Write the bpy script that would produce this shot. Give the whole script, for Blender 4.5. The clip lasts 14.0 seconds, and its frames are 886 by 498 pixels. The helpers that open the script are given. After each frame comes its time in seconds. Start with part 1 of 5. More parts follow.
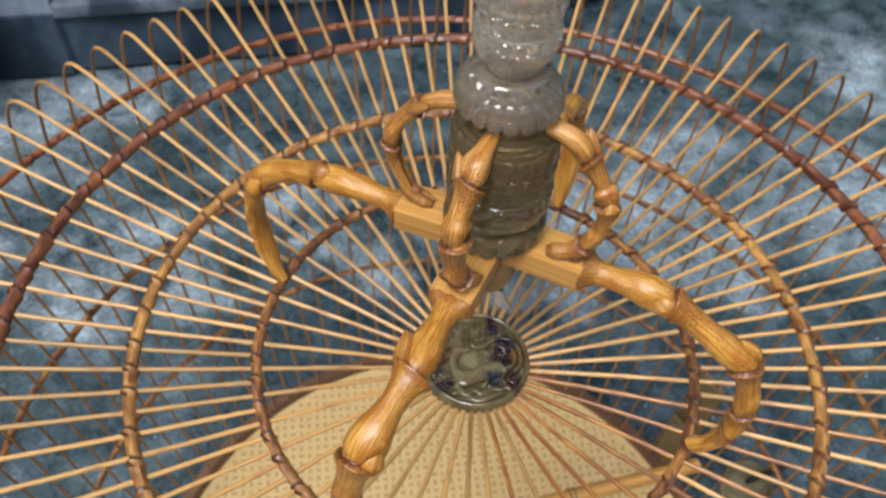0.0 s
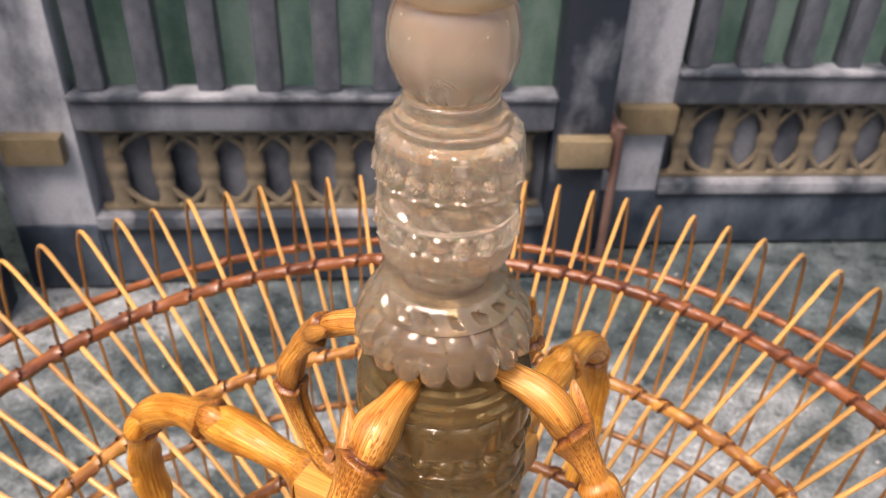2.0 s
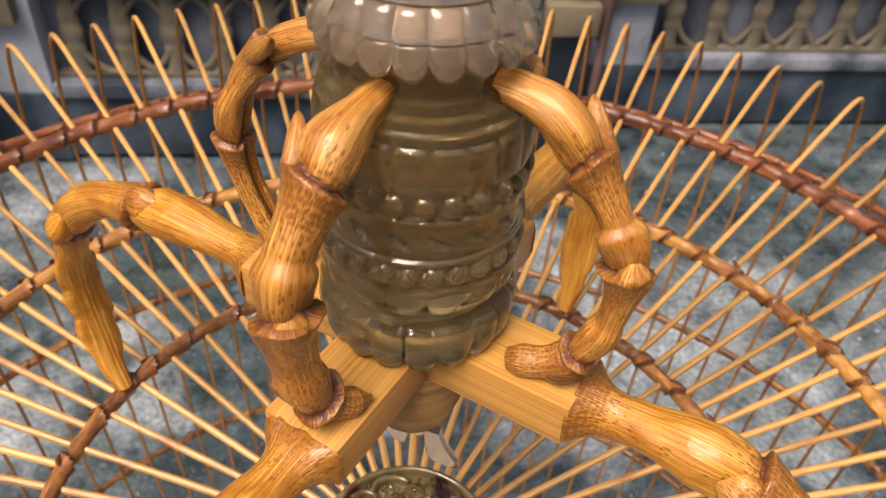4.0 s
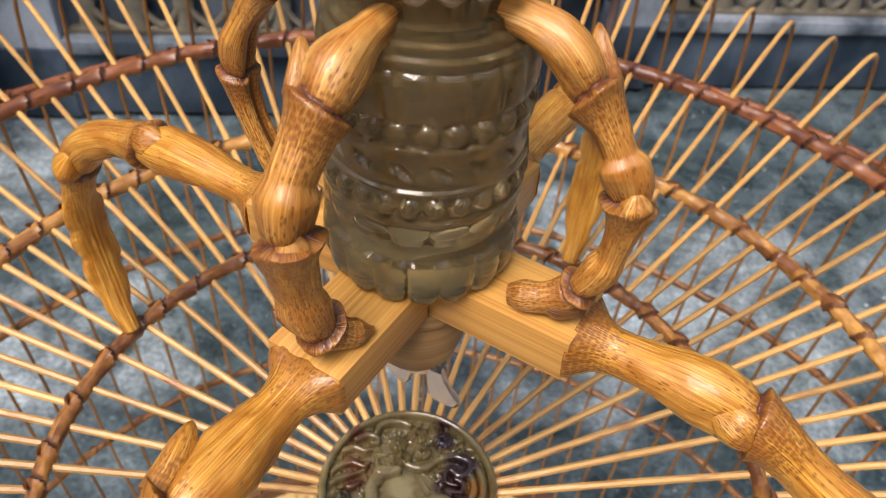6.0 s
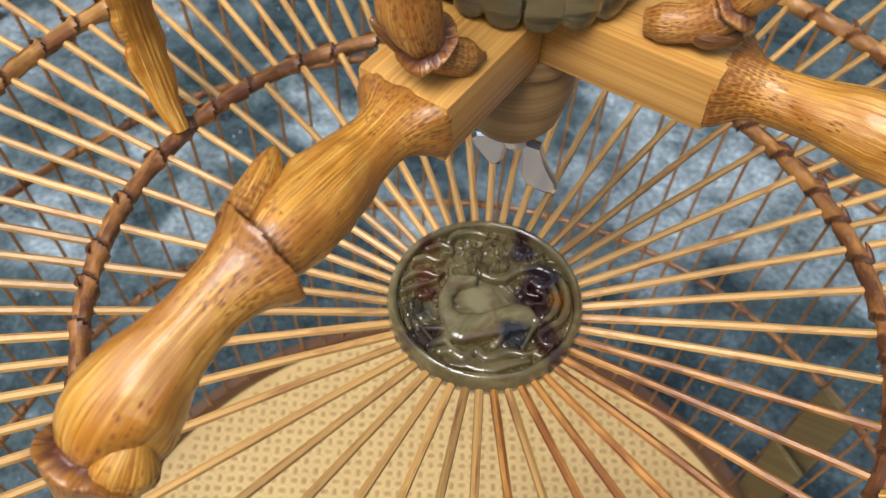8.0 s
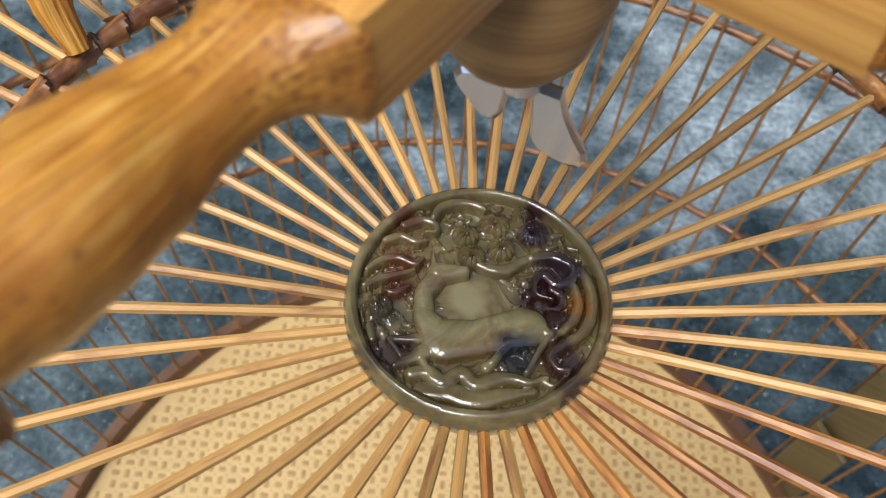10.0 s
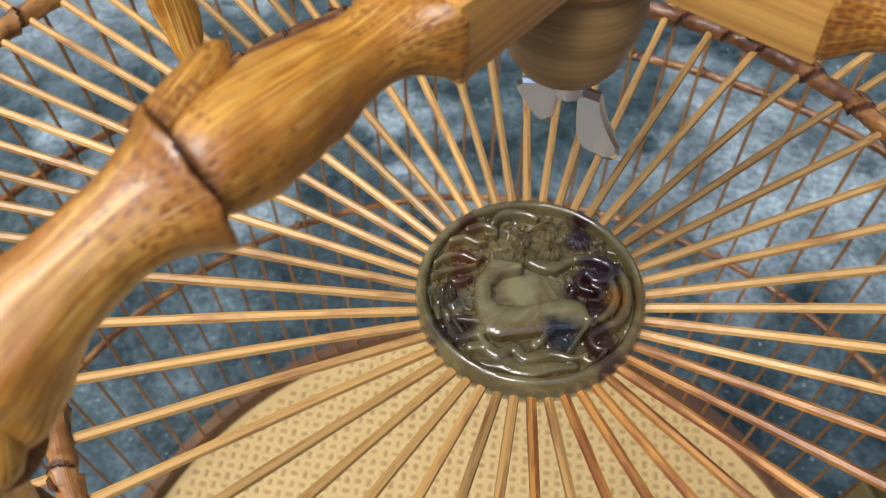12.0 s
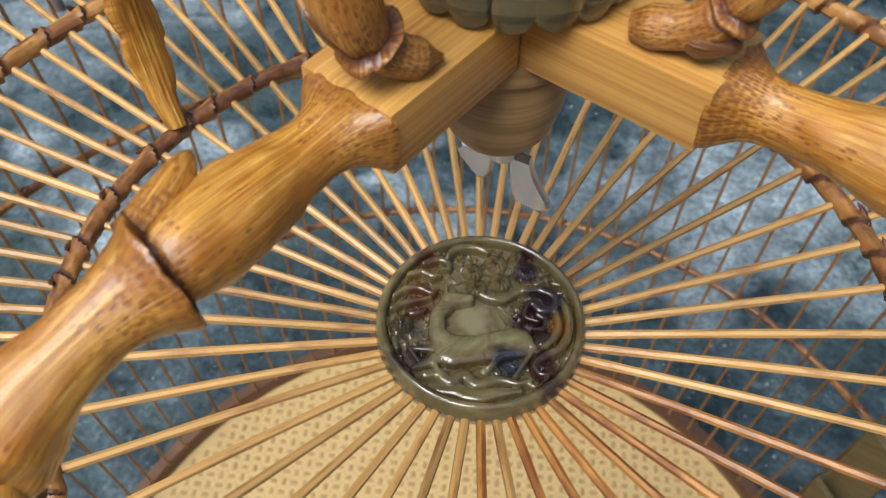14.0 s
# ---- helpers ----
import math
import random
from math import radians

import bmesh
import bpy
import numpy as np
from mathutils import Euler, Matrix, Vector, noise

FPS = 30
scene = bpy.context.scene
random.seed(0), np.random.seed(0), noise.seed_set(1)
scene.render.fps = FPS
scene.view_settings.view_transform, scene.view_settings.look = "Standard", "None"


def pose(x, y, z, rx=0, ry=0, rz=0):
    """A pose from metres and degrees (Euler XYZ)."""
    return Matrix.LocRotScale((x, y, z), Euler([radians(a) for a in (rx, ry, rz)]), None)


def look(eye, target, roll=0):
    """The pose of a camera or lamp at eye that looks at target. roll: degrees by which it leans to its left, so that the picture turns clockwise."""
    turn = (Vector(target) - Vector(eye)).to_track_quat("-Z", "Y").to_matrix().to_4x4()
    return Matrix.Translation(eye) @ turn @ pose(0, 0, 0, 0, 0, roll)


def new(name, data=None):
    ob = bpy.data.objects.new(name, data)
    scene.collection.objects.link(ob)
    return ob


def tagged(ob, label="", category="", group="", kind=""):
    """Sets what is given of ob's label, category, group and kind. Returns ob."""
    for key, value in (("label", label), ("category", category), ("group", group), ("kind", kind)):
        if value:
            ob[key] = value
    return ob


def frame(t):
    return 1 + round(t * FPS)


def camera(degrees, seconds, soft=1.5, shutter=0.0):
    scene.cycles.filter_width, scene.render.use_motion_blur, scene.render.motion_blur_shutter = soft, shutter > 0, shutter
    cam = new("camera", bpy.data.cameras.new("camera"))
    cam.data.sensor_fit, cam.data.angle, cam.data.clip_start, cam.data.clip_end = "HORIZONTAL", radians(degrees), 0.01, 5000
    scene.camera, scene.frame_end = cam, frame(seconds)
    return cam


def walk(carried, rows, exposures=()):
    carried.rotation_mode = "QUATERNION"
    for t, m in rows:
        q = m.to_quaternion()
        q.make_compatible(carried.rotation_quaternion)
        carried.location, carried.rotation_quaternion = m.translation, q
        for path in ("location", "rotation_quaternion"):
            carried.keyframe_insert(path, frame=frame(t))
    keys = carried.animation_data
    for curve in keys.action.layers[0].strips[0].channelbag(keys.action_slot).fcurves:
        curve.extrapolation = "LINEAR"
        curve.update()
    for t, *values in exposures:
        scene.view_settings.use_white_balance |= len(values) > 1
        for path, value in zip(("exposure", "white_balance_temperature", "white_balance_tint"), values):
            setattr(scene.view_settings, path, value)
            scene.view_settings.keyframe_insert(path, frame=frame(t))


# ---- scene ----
cam = camera(57.3, 14.0, soft=1.1)
# seconds, place, turn about x, y, z in degrees
PATH = [
    (0.0, -0.0243, -0.1947, 0.3201, 38.78, -2.37, 1.07),
    (0.5, 0.0048, -0.1636, 0.3152, 43.49, -2.42, 5.15),
    (1.0, 0.0159, -0.1485, 0.2938, 50.62, -0.90, 8.93),
    (1.5, 0.0133, -0.1359, 0.2681, 53.48, -0.77, 8.57),
    (2.0, 0.0115, -0.1222, 0.2581, 55.10, -1.76, 7.25),
    (2.5, 0.0130, -0.1194, 0.2353, 54.25, -2.62, 6.55),
    (3.0, 0.0122, -0.1193, 0.2232, 52.05, -2.80, 6.30),
    (3.5, 0.0122, -0.1138, 0.2128, 49.79, -2.97, 6.19),
    (3.7, 0.0115, -0.1122, 0.2112, 49.11, -3.02, 6.20),
    (5.8, 0.0134, -0.1166, 0.2062, 45.95, -3.14, 7.25),
    (6.0, 0.0133, -0.1165, 0.2059, 45.83, -3.14, 7.26),
    (6.5, 0.0165, -0.1165, 0.1979, 44.09, -2.80, 7.63),
    (7.0, 0.0042, -0.1290, 0.1937, 42.19, -2.41, 8.53),
    (7.5, -0.0009, -0.1346, 0.1857, 40.16, -2.21, 8.87),
    (7.7, 0.0006, -0.1301, 0.1805, 39.25, -2.19, 8.92),
    (9.8, 0.0036, -0.0786, 0.1307, 32.89, -2.09, 11.23),
    (10.0, 0.0043, -0.0762, 0.1313, 32.93, -1.84, 11.57),
    (10.5, 0.0122, -0.0758, 0.1344, 33.60, -0.80, 12.92),
    (11.0, 0.0187, -0.0939, 0.1361, 36.34, -0.83, 13.80),
    (11.5, 0.0153, -0.1020, 0.1393, 38.18, -0.81, 14.57),
    (12.0, 0.0083, -0.1054, 0.1445, 38.19, -0.15, 15.21),
    (12.5, 0.0108, -0.1083, 0.1493, 39.16, -0.44, 14.80),
    (13.0, 0.0192, -0.1077, 0.1569, 38.87, -0.37, 14.39),
    (13.5, 0.0136, -0.1117, 0.1610, 38.37, -0.32, 13.94),
    (14.0, 0.0146, -0.1070, 0.1628, 38.06, -0.74, 13.74),
]
EXPOSURES = [(0.0, 0.44, 5750, 7), (0.7, 0.62, 6500, 10), (1.2, 1.12, 7100, 19), (2.5, 1.1, 7900, 26), (3.5, 0.83, 7700, 23), (6.5, 0.72, 6350, 12), (7.5, 0.63, 6000, 7), (10.0, 0.63, 5850, 7), (14.0, 0.52, 5800, 5)]
walk(cam, [(t, pose(x, y, z, rx, ry, rz)) for t, x, y, z, rx, ry, rz in PATH], EXPOSURES)

# ---------------------------------------------------------------- light: a bright overcast sky
world = bpy.data.worlds.new("sky")
scene.world = world
world.use_nodes = True
wn = world.node_tree.nodes
sky = wn.new("ShaderNodeTexSky")
sky.sky_type = "NISHITA"
sky.sun_disc = False
sky.sun_elevation, sky.sun_rotation = radians(61), radians(208)
sky.air_density, sky.dust_density, sky.ozone_density = 1.0, 4.0, 1.0
wn["Background"].inputs["Strength"].default_value = 0.11
world.node_tree.links.new(sky.outputs["Color"], wn["Background"].inputs["Color"])
sun_data = bpy.data.lights.new("sun", "SUN")
cam.data.dof.use_dof, cam.data.dof.focus_distance = True, 0.15
cam.data.dof.aperture_fstop = cam.data.lens / 1000 / 0.0009
sun_data.energy, sun_data.angle, sun_data.color = 2.6, radians(34), (1.0, 0.95, 0.88)
sun = new("sun", sun_data)
sun.matrix_world = look((-0.26 * 5, -0.48 * 5, 5), (0, 0, 0))

# ---------------------------------------------------------------- materials
def material(name, rough=0.5, metal=0.0, coat=0.0, sss=0.0, sss_scale=0.004, transmission=0.0, ior=1.5, spec=0.5, coat_rough=0.12):
    m = bpy.data.materials.new(name)
    m.use_nodes = True
    b = m.node_tree.nodes["Principled BSDF"]
    b.inputs["Roughness"].default_value = rough
    b.inputs["Metallic"].default_value = metal
    b.inputs["Coat Weight"].default_value = coat
    b.inputs["Coat Roughness"].default_value = coat_rough
    b.inputs["Subsurface Weight"].default_value = sss
    b.inputs["Subsurface Scale"].default_value = sss_scale
    b.inputs["Subsurface Radius"].default_value = (1.0, 0.75, 0.5)
    b.inputs["Transmission Weight"].default_value = transmission
    b.inputs["IOR"].default_value = ior
    b.inputs["Specular IOR Level"].default_value = spec
    return m, m.node_tree.nodes, m.node_tree.links, b


def node(nodes, kind, **inputs):
    n = nodes.new(kind)
    for key, value in inputs.items():
        n.inputs[key.replace("_", " ")].default_value = value
    return n


def coords(nodes, links, which, scale=(1, 1, 1), seed_by_object=False):
    tc = nodes.new("ShaderNodeTexCoord")
    mp = nodes.new("ShaderNodeMapping")
    mp.inputs["Scale"].default_value = scale
    links.new(tc.outputs[which], mp.inputs["Vector"])
    if seed_by_object:
        info = nodes.new("ShaderNodeObjectInfo")
        mul = nodes.new("ShaderNodeMath")
        mul.operation = "MULTIPLY"
        mul.inputs[1].default_value = 37.0
        links.new(info.outputs["Random"], mul.inputs[0])
        links.new(mul.outputs[0], mp.inputs["Location"])
    return mp.outputs["Vector"]


def noise_tex(nodes, links, vec, scale, detail=4.0, rough=0.55, distortion=0.0):
    n = node(nodes, "ShaderNodeTexNoise", Scale=scale, Detail=detail, Roughness=rough, Distortion=distortion)
    links.new(vec, n.inputs["Vector"])
    return n.outputs["Fac"]


def ramp(nodes, links, fac, stops):
    r = nodes.new("ShaderNodeValToRGB")
    e = r.color_ramp.elements
    while len(e) < len(stops):
        e.new(0.5)
    for el, (pos, col) in zip(e, stops):
        el.position = pos
        el.color = (*col, 1) if len(col) == 3 else col
    links.new(fac, r.inputs["Fac"])
    return r.outputs["Color"]


def mix(nodes, links, fac, a, b, mode="MIX"):
    m = nodes.new("ShaderNodeMix")
    m.data_type, m.blend_type = "RGBA", mode
    for sock, val in ((m.inputs["Factor"], fac), (m.inputs["A"], a), (m.inputs["B"], b)):
        if isinstance(val, (int, float)):
            sock.default_value = val
        elif isinstance(val, tuple):
            sock.default_value = (*val, 1)
        else:
            links.new(val, sock)
    return m.outputs["Result"]


def bump(nodes, links, b, height, strength, distance):
    n = node(nodes, "ShaderNodeBump", Strength=strength, Distance=distance)
    links.new(height, n.inputs["Height"])
    links.new(n.outputs["Normal"], b.inputs["Normal"])


def gray(v):
    return (v, v, v)


def cane_material(name, light, dark, per_object=True, rough=0.42, dark_pos=0.3, grain=1.0, coat=0.15):
    """Split bamboo or cane: long fibres along v, darker spots, each piece a little different."""
    m, n, l, b = material(name, rough, coat=coat)
    uv = coords(n, l, "UV", (900 * grain, 25, 1), per_object)
    fib = noise_tex(n, l, uv, 1.0, 5.0, 0.6)
    uv2 = coords(n, l, "UV", (60, 60, 1), per_object)
    blotch = noise_tex(n, l, uv2, 1.0, 4.0, 0.6)
    c1 = ramp(n, l, fib, [(0.3, tuple(0.72 * v for v in light)), (0.62, light)])
    sp = ramp(n, l, blotch, [(dark_pos, gray(1)), (dark_pos + 0.16, gray(0))])
    col = mix(n, l, sp, c1, dark)
    if not per_object:
        at = n.new("ShaderNodeAttribute")
        at.attribute_name = "joint"
        big = noise_tex(n, l, coords(n, l, "UV", (90, 38, 1)), 1.0, 3.0, 0.6)
        col = mix(n, l, ramp(n, l, big, [(0.48, gray(0)), (0.6, gray(0.65))]), col, mix(n, l, 0.55, light, dark))
        col = mix(n, l, ramp(n, l, at.outputs["Fac"], [(0.3, gray(0)), (0.75, gray(0.95))]), col, tuple(0.7 * v for v in dark))
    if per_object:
        # wall part of a bar: its shade is multiplied into the colour
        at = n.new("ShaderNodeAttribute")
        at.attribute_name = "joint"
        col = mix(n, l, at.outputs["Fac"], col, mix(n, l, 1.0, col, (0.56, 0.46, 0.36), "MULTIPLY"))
        info = n.new("ShaderNodeObjectInfo")
        v = ramp(n, l, info.outputs["Random"], [(0.0, gray(0.62)), (0.25, gray(0.9)), (0.6, gray(1.0)), (1.0, gray(1.1))])
        col = mix(n, l, 1.0, col, v, "MULTIPLY")
    l.new(col, b.inputs["Base Color"])
    bump(n, l, b, fib, 0.4, 0.0004)
    return m


M_RIB = cane_material("split_bamboo", (0.6, 0.335, 0.1), (0.31, 0.13, 0.04), dark_pos=0.3)
# browner copy of the bar bamboo, with the hanger's shadow painted in
M_RIB_SHADED = cane_material("shaded_bamboo", (0.44, 0.195, 0.04), (0.19, 0.064, 0.013), dark_pos=0.42)
M_HOOP_DARK = cane_material("dark_cane", (0.27, 0.095, 0.033), (0.08, 0.024, 0.011), False, 0.35, 0.42)
M_HOOP_RED = cane_material("red_brown_cane", (0.3, 0.10, 0.03), (0.13, 0.036, 0.012), False, 0.35, 0.38)
M_HOOP_MID = cane_material("mid_cane", (0.54, 0.275, 0.068), (0.15, 0.052, 0.014), False, 0.38, 0.42)
M_HOOP_INNER = cane_material("brown_cane", (0.42, 0.185, 0.045), (0.1, 0.034, 0.012), False, 0.38, 0.44)
# base ring wood, with the shadow at the cage's foot put into its colour
M_BASE = cane_material("shaded_bent_wood", (0.2, 0.095, 0.04), (0.08, 0.035, 0.02), False, 0.5, 0.45)
M_BIND = cane_material("binding", (0.24, 0.085, 0.028), (0.06, 0.02, 0.009), False, 0.5, 0.45, 1.0, 0.05)


def culm_material(name, deep, mid, light, fair):
    """Varnished bamboo root: long fine fibres, brown scales that crowd towards the joints, dark creases above the lips."""
    m, n, l, b = material(name, 0.3, coat=0.3, spec=0.4)
    fib = noise_tex(n, l, coords(n, l, "UV", (6800, 85, 1), True), 1.0, 3.0, 0.6)
    streak = noise_tex(n, l, coords(n, l, "UV", (1900, 34, 1), True), 1.0, 3.0, 0.55)
    blot = noise_tex(n, l, coords(n, l, "UV", (150, 80, 1), True), 1.0, 4.0, 0.6)
    base = ramp(n, l, fib, [(0.36, deep), (0.5, mid), (0.64, light)])
    pale = ramp(n, l, fib, [(0.36, mid), (0.62, fair)])
    col = mix(n, l, ramp(n, l, streak, [(0.44, gray(0)), (0.66, gray(0.75))]), base, pale)
    col = mix(n, l, ramp(n, l, blot, [(0.44, gray(0)), (0.6, gray(0.72))]), col, tuple(f * v for f, v in zip((0.72, 0.58, 0.5), mid)))
    at = n.new("ShaderNodeAttribute")
    at.attribute_name = "joint"
    cell = n.new("ShaderNodeTexVoronoi")
    cell.inputs["Scale"].default_value = 1.0
    cell.inputs["Randomness"].default_value = 0.55
    l.new(coords(n, l, "UV", (2300, 950, 1), True), cell.inputs["Vector"])
    rnd = n.new("ShaderNodeSeparateColor")
    l.new(cell.outputs["Color"], rnd.inputs[0])
    thr = n.new("ShaderNodeMath")
    thr.operation = "MULTIPLY_ADD"
    thr.inputs[1].default_value = 2.0
    l.new(at.outputs["Fac"], thr.inputs[0])
    l.new(ramp(n, l, blot, [(0.46, gray(0.0)), (0.7, gray(0.12))]), thr.inputs[2])
    pick = n.new("ShaderNodeMath")
    pick.operation = "LESS_THAN"
    l.new(rnd.outputs[0], pick.inputs[0])
    l.new(thr.outputs[0], pick.inputs[1])
    scale = mix(n, l, 1.0, ramp(n, l, cell.outputs["Distance"], [(0.3, gray(0.8)), (0.62, gray(0.0))]), pick.outputs[0], "MULTIPLY")
    col = mix(n, l, ramp(n, l, at.outputs["Fac"], [(0.3, gray(0)), (0.62, gray(0.3)), (0.85, gray(0.7))]), col, (0.265, 0.1, 0.016))
    col = mix(n, l, scale, col, (0.155, 0.048, 0.011))
    col = mix(n, l, ramp(n, l, at.outputs["Fac"], [(0.86, gray(0)), (0.97, gray(0.92))]), col, (0.1, 0.032, 0.016))
    l.new(col, b.inputs["Base Color"])
    l.new(ramp(n, l, streak, [(0.3, gray(0.22)), (0.7, gray(0.42))]), b.inputs["Roughness"])
    bump(n, l, b, mix(n, l, scale, fib, (0, 0, 0)), 0.5, 0.00035)
    return m


M_CULM = culm_material("golden_bamboo_root", (0.26, 0.09, 0.009), (0.45, 0.185, 0.018), (0.64, 0.34, 0.052), (0.79, 0.51, 0.135))
M_BARK = culm_material("dark_root_bark", (0.06, 0.02, 0.006), (0.14, 0.052, 0.012), (0.26, 0.115, 0.028), (0.36, 0.18, 0.05))
M_TWIG = culm_material("tan_bamboo_root", (0.26, 0.085, 0.013), (0.45, 0.185, 0.027), (0.65, 0.34, 0.072), (0.81, 0.535, 0.18))


def wood_material(name, light, dark, rough=0.4, scale=(260, 12, 1), coat=0.25):
    m, n, l, b = material(name, rough, coat=coat)
    uv = coords(n, l, "UV", scale, True)
    g = noise_tex(n, l, uv, 1.0, 5.0, 0.6, 0.4)
    l.new(ramp(n, l, g, [(0.3, dark), (0.65, light)]), b.inputs["Base Color"])
    bump(n, l, b, g, 0.2, 0.0003)
    return m


def carved_wood_material():
    """Varnished golden wood with dark figure along the grain and reddish creases."""
    m, n, l, b = material("carved_golden_wood", 0.34, coat=0.3)
    uv = coords(n, l, "UV", (900, 22, 1))
    g = noise_tex(n, l, uv, 1.0, 5.0, 0.62, 0.6)
    c = ramp(n, l, g, [(0.28, (0.13, 0.037, 0.008)), (0.42, (0.34, 0.115, 0.019)), (0.55, (0.5, 0.21, 0.038)), (0.72, (0.64, 0.33, 0.085))])
    broad = noise_tex(n, l, coords(n, l, "UV", (210, 40, 1)), 1.0, 3.0, 0.55, 0.9)
    c = mix(n, l, ramp(n, l, broad, [(0.42, gray(0.0)), (0.66, gray(0.6))]), c, (0.3, 0.095, 0.018))
    l.new(c, b.inputs["Base Color"])
    bump(n, l, b, g, 0.25, 0.0003)
    return m


M_BEAM = wood_material("bamboo_block", (0.58, 0.31, 0.075), (0.36, 0.155, 0.028), 0.36, (1500, 10, 1))
M_BLOCK = carved_wood_material()
M_BULB = wood_material("turned_wood", (0.38, 0.235, 0.095), (0.22, 0.12, 0.04), 0.45, (8, 620, 1))


def jade_material(name, c_dark, c_light, vein, transmission, sss_scale=0.006, sss=0.5, rough=0.13, coat=0.15):
    m, n, l, b = material(name, rough, coat=coat, sss=sss, sss_scale=sss_scale, transmission=transmission, ior=1.45, coat_rough=0.04)
    ob = coords(n, l, "Object", (1, 1, 1))
    a = noise_tex(n, l, ob, 45, 5.0, 0.6, 0.8)
    v = noise_tex(n, l, ob, 130, 4.0, 0.6, 1.5)
    c = ramp(n, l, a, [(0.32, c_dark), (0.68, c_light)])
    c = mix(n, l, ramp(n, l, v, [(0.56, gray(0)), (0.7, gray(0.5))]), c, vein)
    l.new(c, b.inputs["Base Color"])
    fine = noise_tex(n, l, ob, 900, 3.0, 0.5)
    bump(n, l, b, fine, 0.06, 0.0004)
    l.new(ramp(n, l, v, [(0.3, gray(rough * 0.7)), (0.7, gray(rough * 1.8))]), b.inputs["Roughness"])
    return m


M_AGATE_DARK = jade_material("dark_agate", (0.18, 0.135, 0.062), (0.32, 0.245, 0.12), (0.5, 0.39, 0.18), 0.8, 0.004, 0.4, 0.11, 0.15)
M_AGATE_MID = jade_material("smoky_agate", (0.49, 0.39, 0.285), (0.71, 0.585, 0.43), (0.86, 0.72, 0.4), 0.85, 0.004, 0.4, 0.08, 0.5)
M_AGATE_UP = jade_material("honey_agate", (0.76, 0.635, 0.49), (0.94, 0.84, 0.68), (0.95, 0.82, 0.5), 0.85, 0.004, 0.4, 0.07, 0.7)
M_AGATE_PEACH = jade_material("peach_agate", (0.78, 0.61, 0.46), (0.93, 0.78, 0.62), (0.94, 0.81, 0.64), 0.74, 0.005, 0.4, 0.16, 0.9)
M_AGATE_PALE = jade_material("pale_agate", (0.66, 0.58, 0.43), (0.82, 0.75, 0.6), (0.86, 0.8, 0.62), 0.74, 0.005, 0.4, 0.085, 0.7)


def medallion_material():
    m, n, l, b = material("carved_jade", 0.12, coat=0.6, coat_rough=0.06, spec=0.5, sss=0.05, sss_scale=0.0015)
    ob = coords(n, l, "Object")
    a = noise_tex(n, l, ob, 90, 5.0, 0.6, 0.6)
    col = ramp(n, l, a, [(0.3, (0.056, 0.039, 0.013)), (0.52, (0.12, 0.09, 0.034)), (0.72, (0.21, 0.163, 0.068))])
    at = n.new("ShaderNodeAttribute")
    at.attribute_name = "joint"
    pale = ramp(n, l, a, [(0.3, (0.09, 0.069, 0.027)), (0.5, (0.155, 0.125, 0.054)), (0.7, (0.24, 0.2, 0.094))])
    col = mix(n, l, at.outputs["Fac"], col, pale)
    brown = noise_tex(n, l, ob, 75, 4.0, 0.6, 1.0)
    col = mix(n, l, ramp(n, l, brown, [(0.5, gray(0)), (0.62, gray(0.7))]), col, (0.085, 0.045, 0.014))
    warp = n.new("ShaderNodeTexNoise")
    warp.inputs["Scale"].default_value = 160
    l.new(ob, warp.inputs["Vector"])
    for x, y, size, tint in ((-0.0016, -0.0003, 0.0042, (0.2, 0.165, 0.08)), (0.008, 0.017, 0.0036, (0.02, 0.01, 0.017)), (0.008, 0.0225, 0.0032, (0.04, 0.016, 0.014)), (0.0138, 0.0085, 0.0052, (0.017, 0.008, 0.012)),
                             (0.0115, 0.0035, 0.0046, (0.022, 0.006, 0.006)), (0.0145, -0.0005, 0.0044, (0.02, 0.007, 0.006)), (0.0185, 0.0022, 0.0028, (0.15, 0.065, 0.012)), (-0.016, 0.0046, 0.0036, (0.075, 0.024, 0.006)),
                             (-0.0152, -0.0012, 0.0034, (0.06, 0.02, 0.008)), (0.0082, -0.0102, 0.0044, (0.013, 0.014, 0.018)), (0.0172, -0.0095, 0.0042, (0.03, 0.011, 0.008)), (-0.0135, -0.015, 0.0046, (0.03, 0.017, 0.011)),
                             (-0.0165, -0.0072, 0.0036, (0.045, 0.035, 0.02)), (-0.017, 0.0145, 0.0032, (0.07, 0.028, 0.012)), (0.0205, -0.0155, 0.0042, (0.045, 0.026, 0.018))):
        off = n.new("ShaderNodeVectorMath")
        off.operation = "SUBTRACT"
        l.new(ob, off.inputs[0])
        off.inputs[1].default_value = (x, y, -0.001)
        wv = n.new("ShaderNodeVectorMath")
        wv.operation = "MULTIPLY_ADD"
        l.new(warp.outputs["Color"], wv.inputs[0])
        wv.inputs[1].default_value = (0.008, 0.008, 0.0)
        l.new(off.outputs[0], wv.inputs[2])
        sh = n.new("ShaderNodeVectorMath")
        sh.operation = "SUBTRACT"
        l.new(wv.outputs[0], sh.inputs[0])
        sh.inputs[1].default_value = (0.004, 0.004, 0)
        ln = n.new("ShaderNodeVectorMath")
        ln.operation = "LENGTH"
        l.new(sh.outputs[0], ln.inputs[0])
        dv = n.new("ShaderNodeMath")
        dv.operation = "DIVIDE"
        l.new(ln.outputs["Value"], dv.inputs[0])
        dv.inputs[1].default_value = size * 1.22
        col = mix(n, l, ramp(n, l, dv.outputs[0], [(0.55, gray(0.95)), (1.15, gray(0))]), col, tint)
    l.new(col, b.inputs["Base Color"])
    fine = noise_tex(n, l, ob, 1100, 3.0, 0.5)
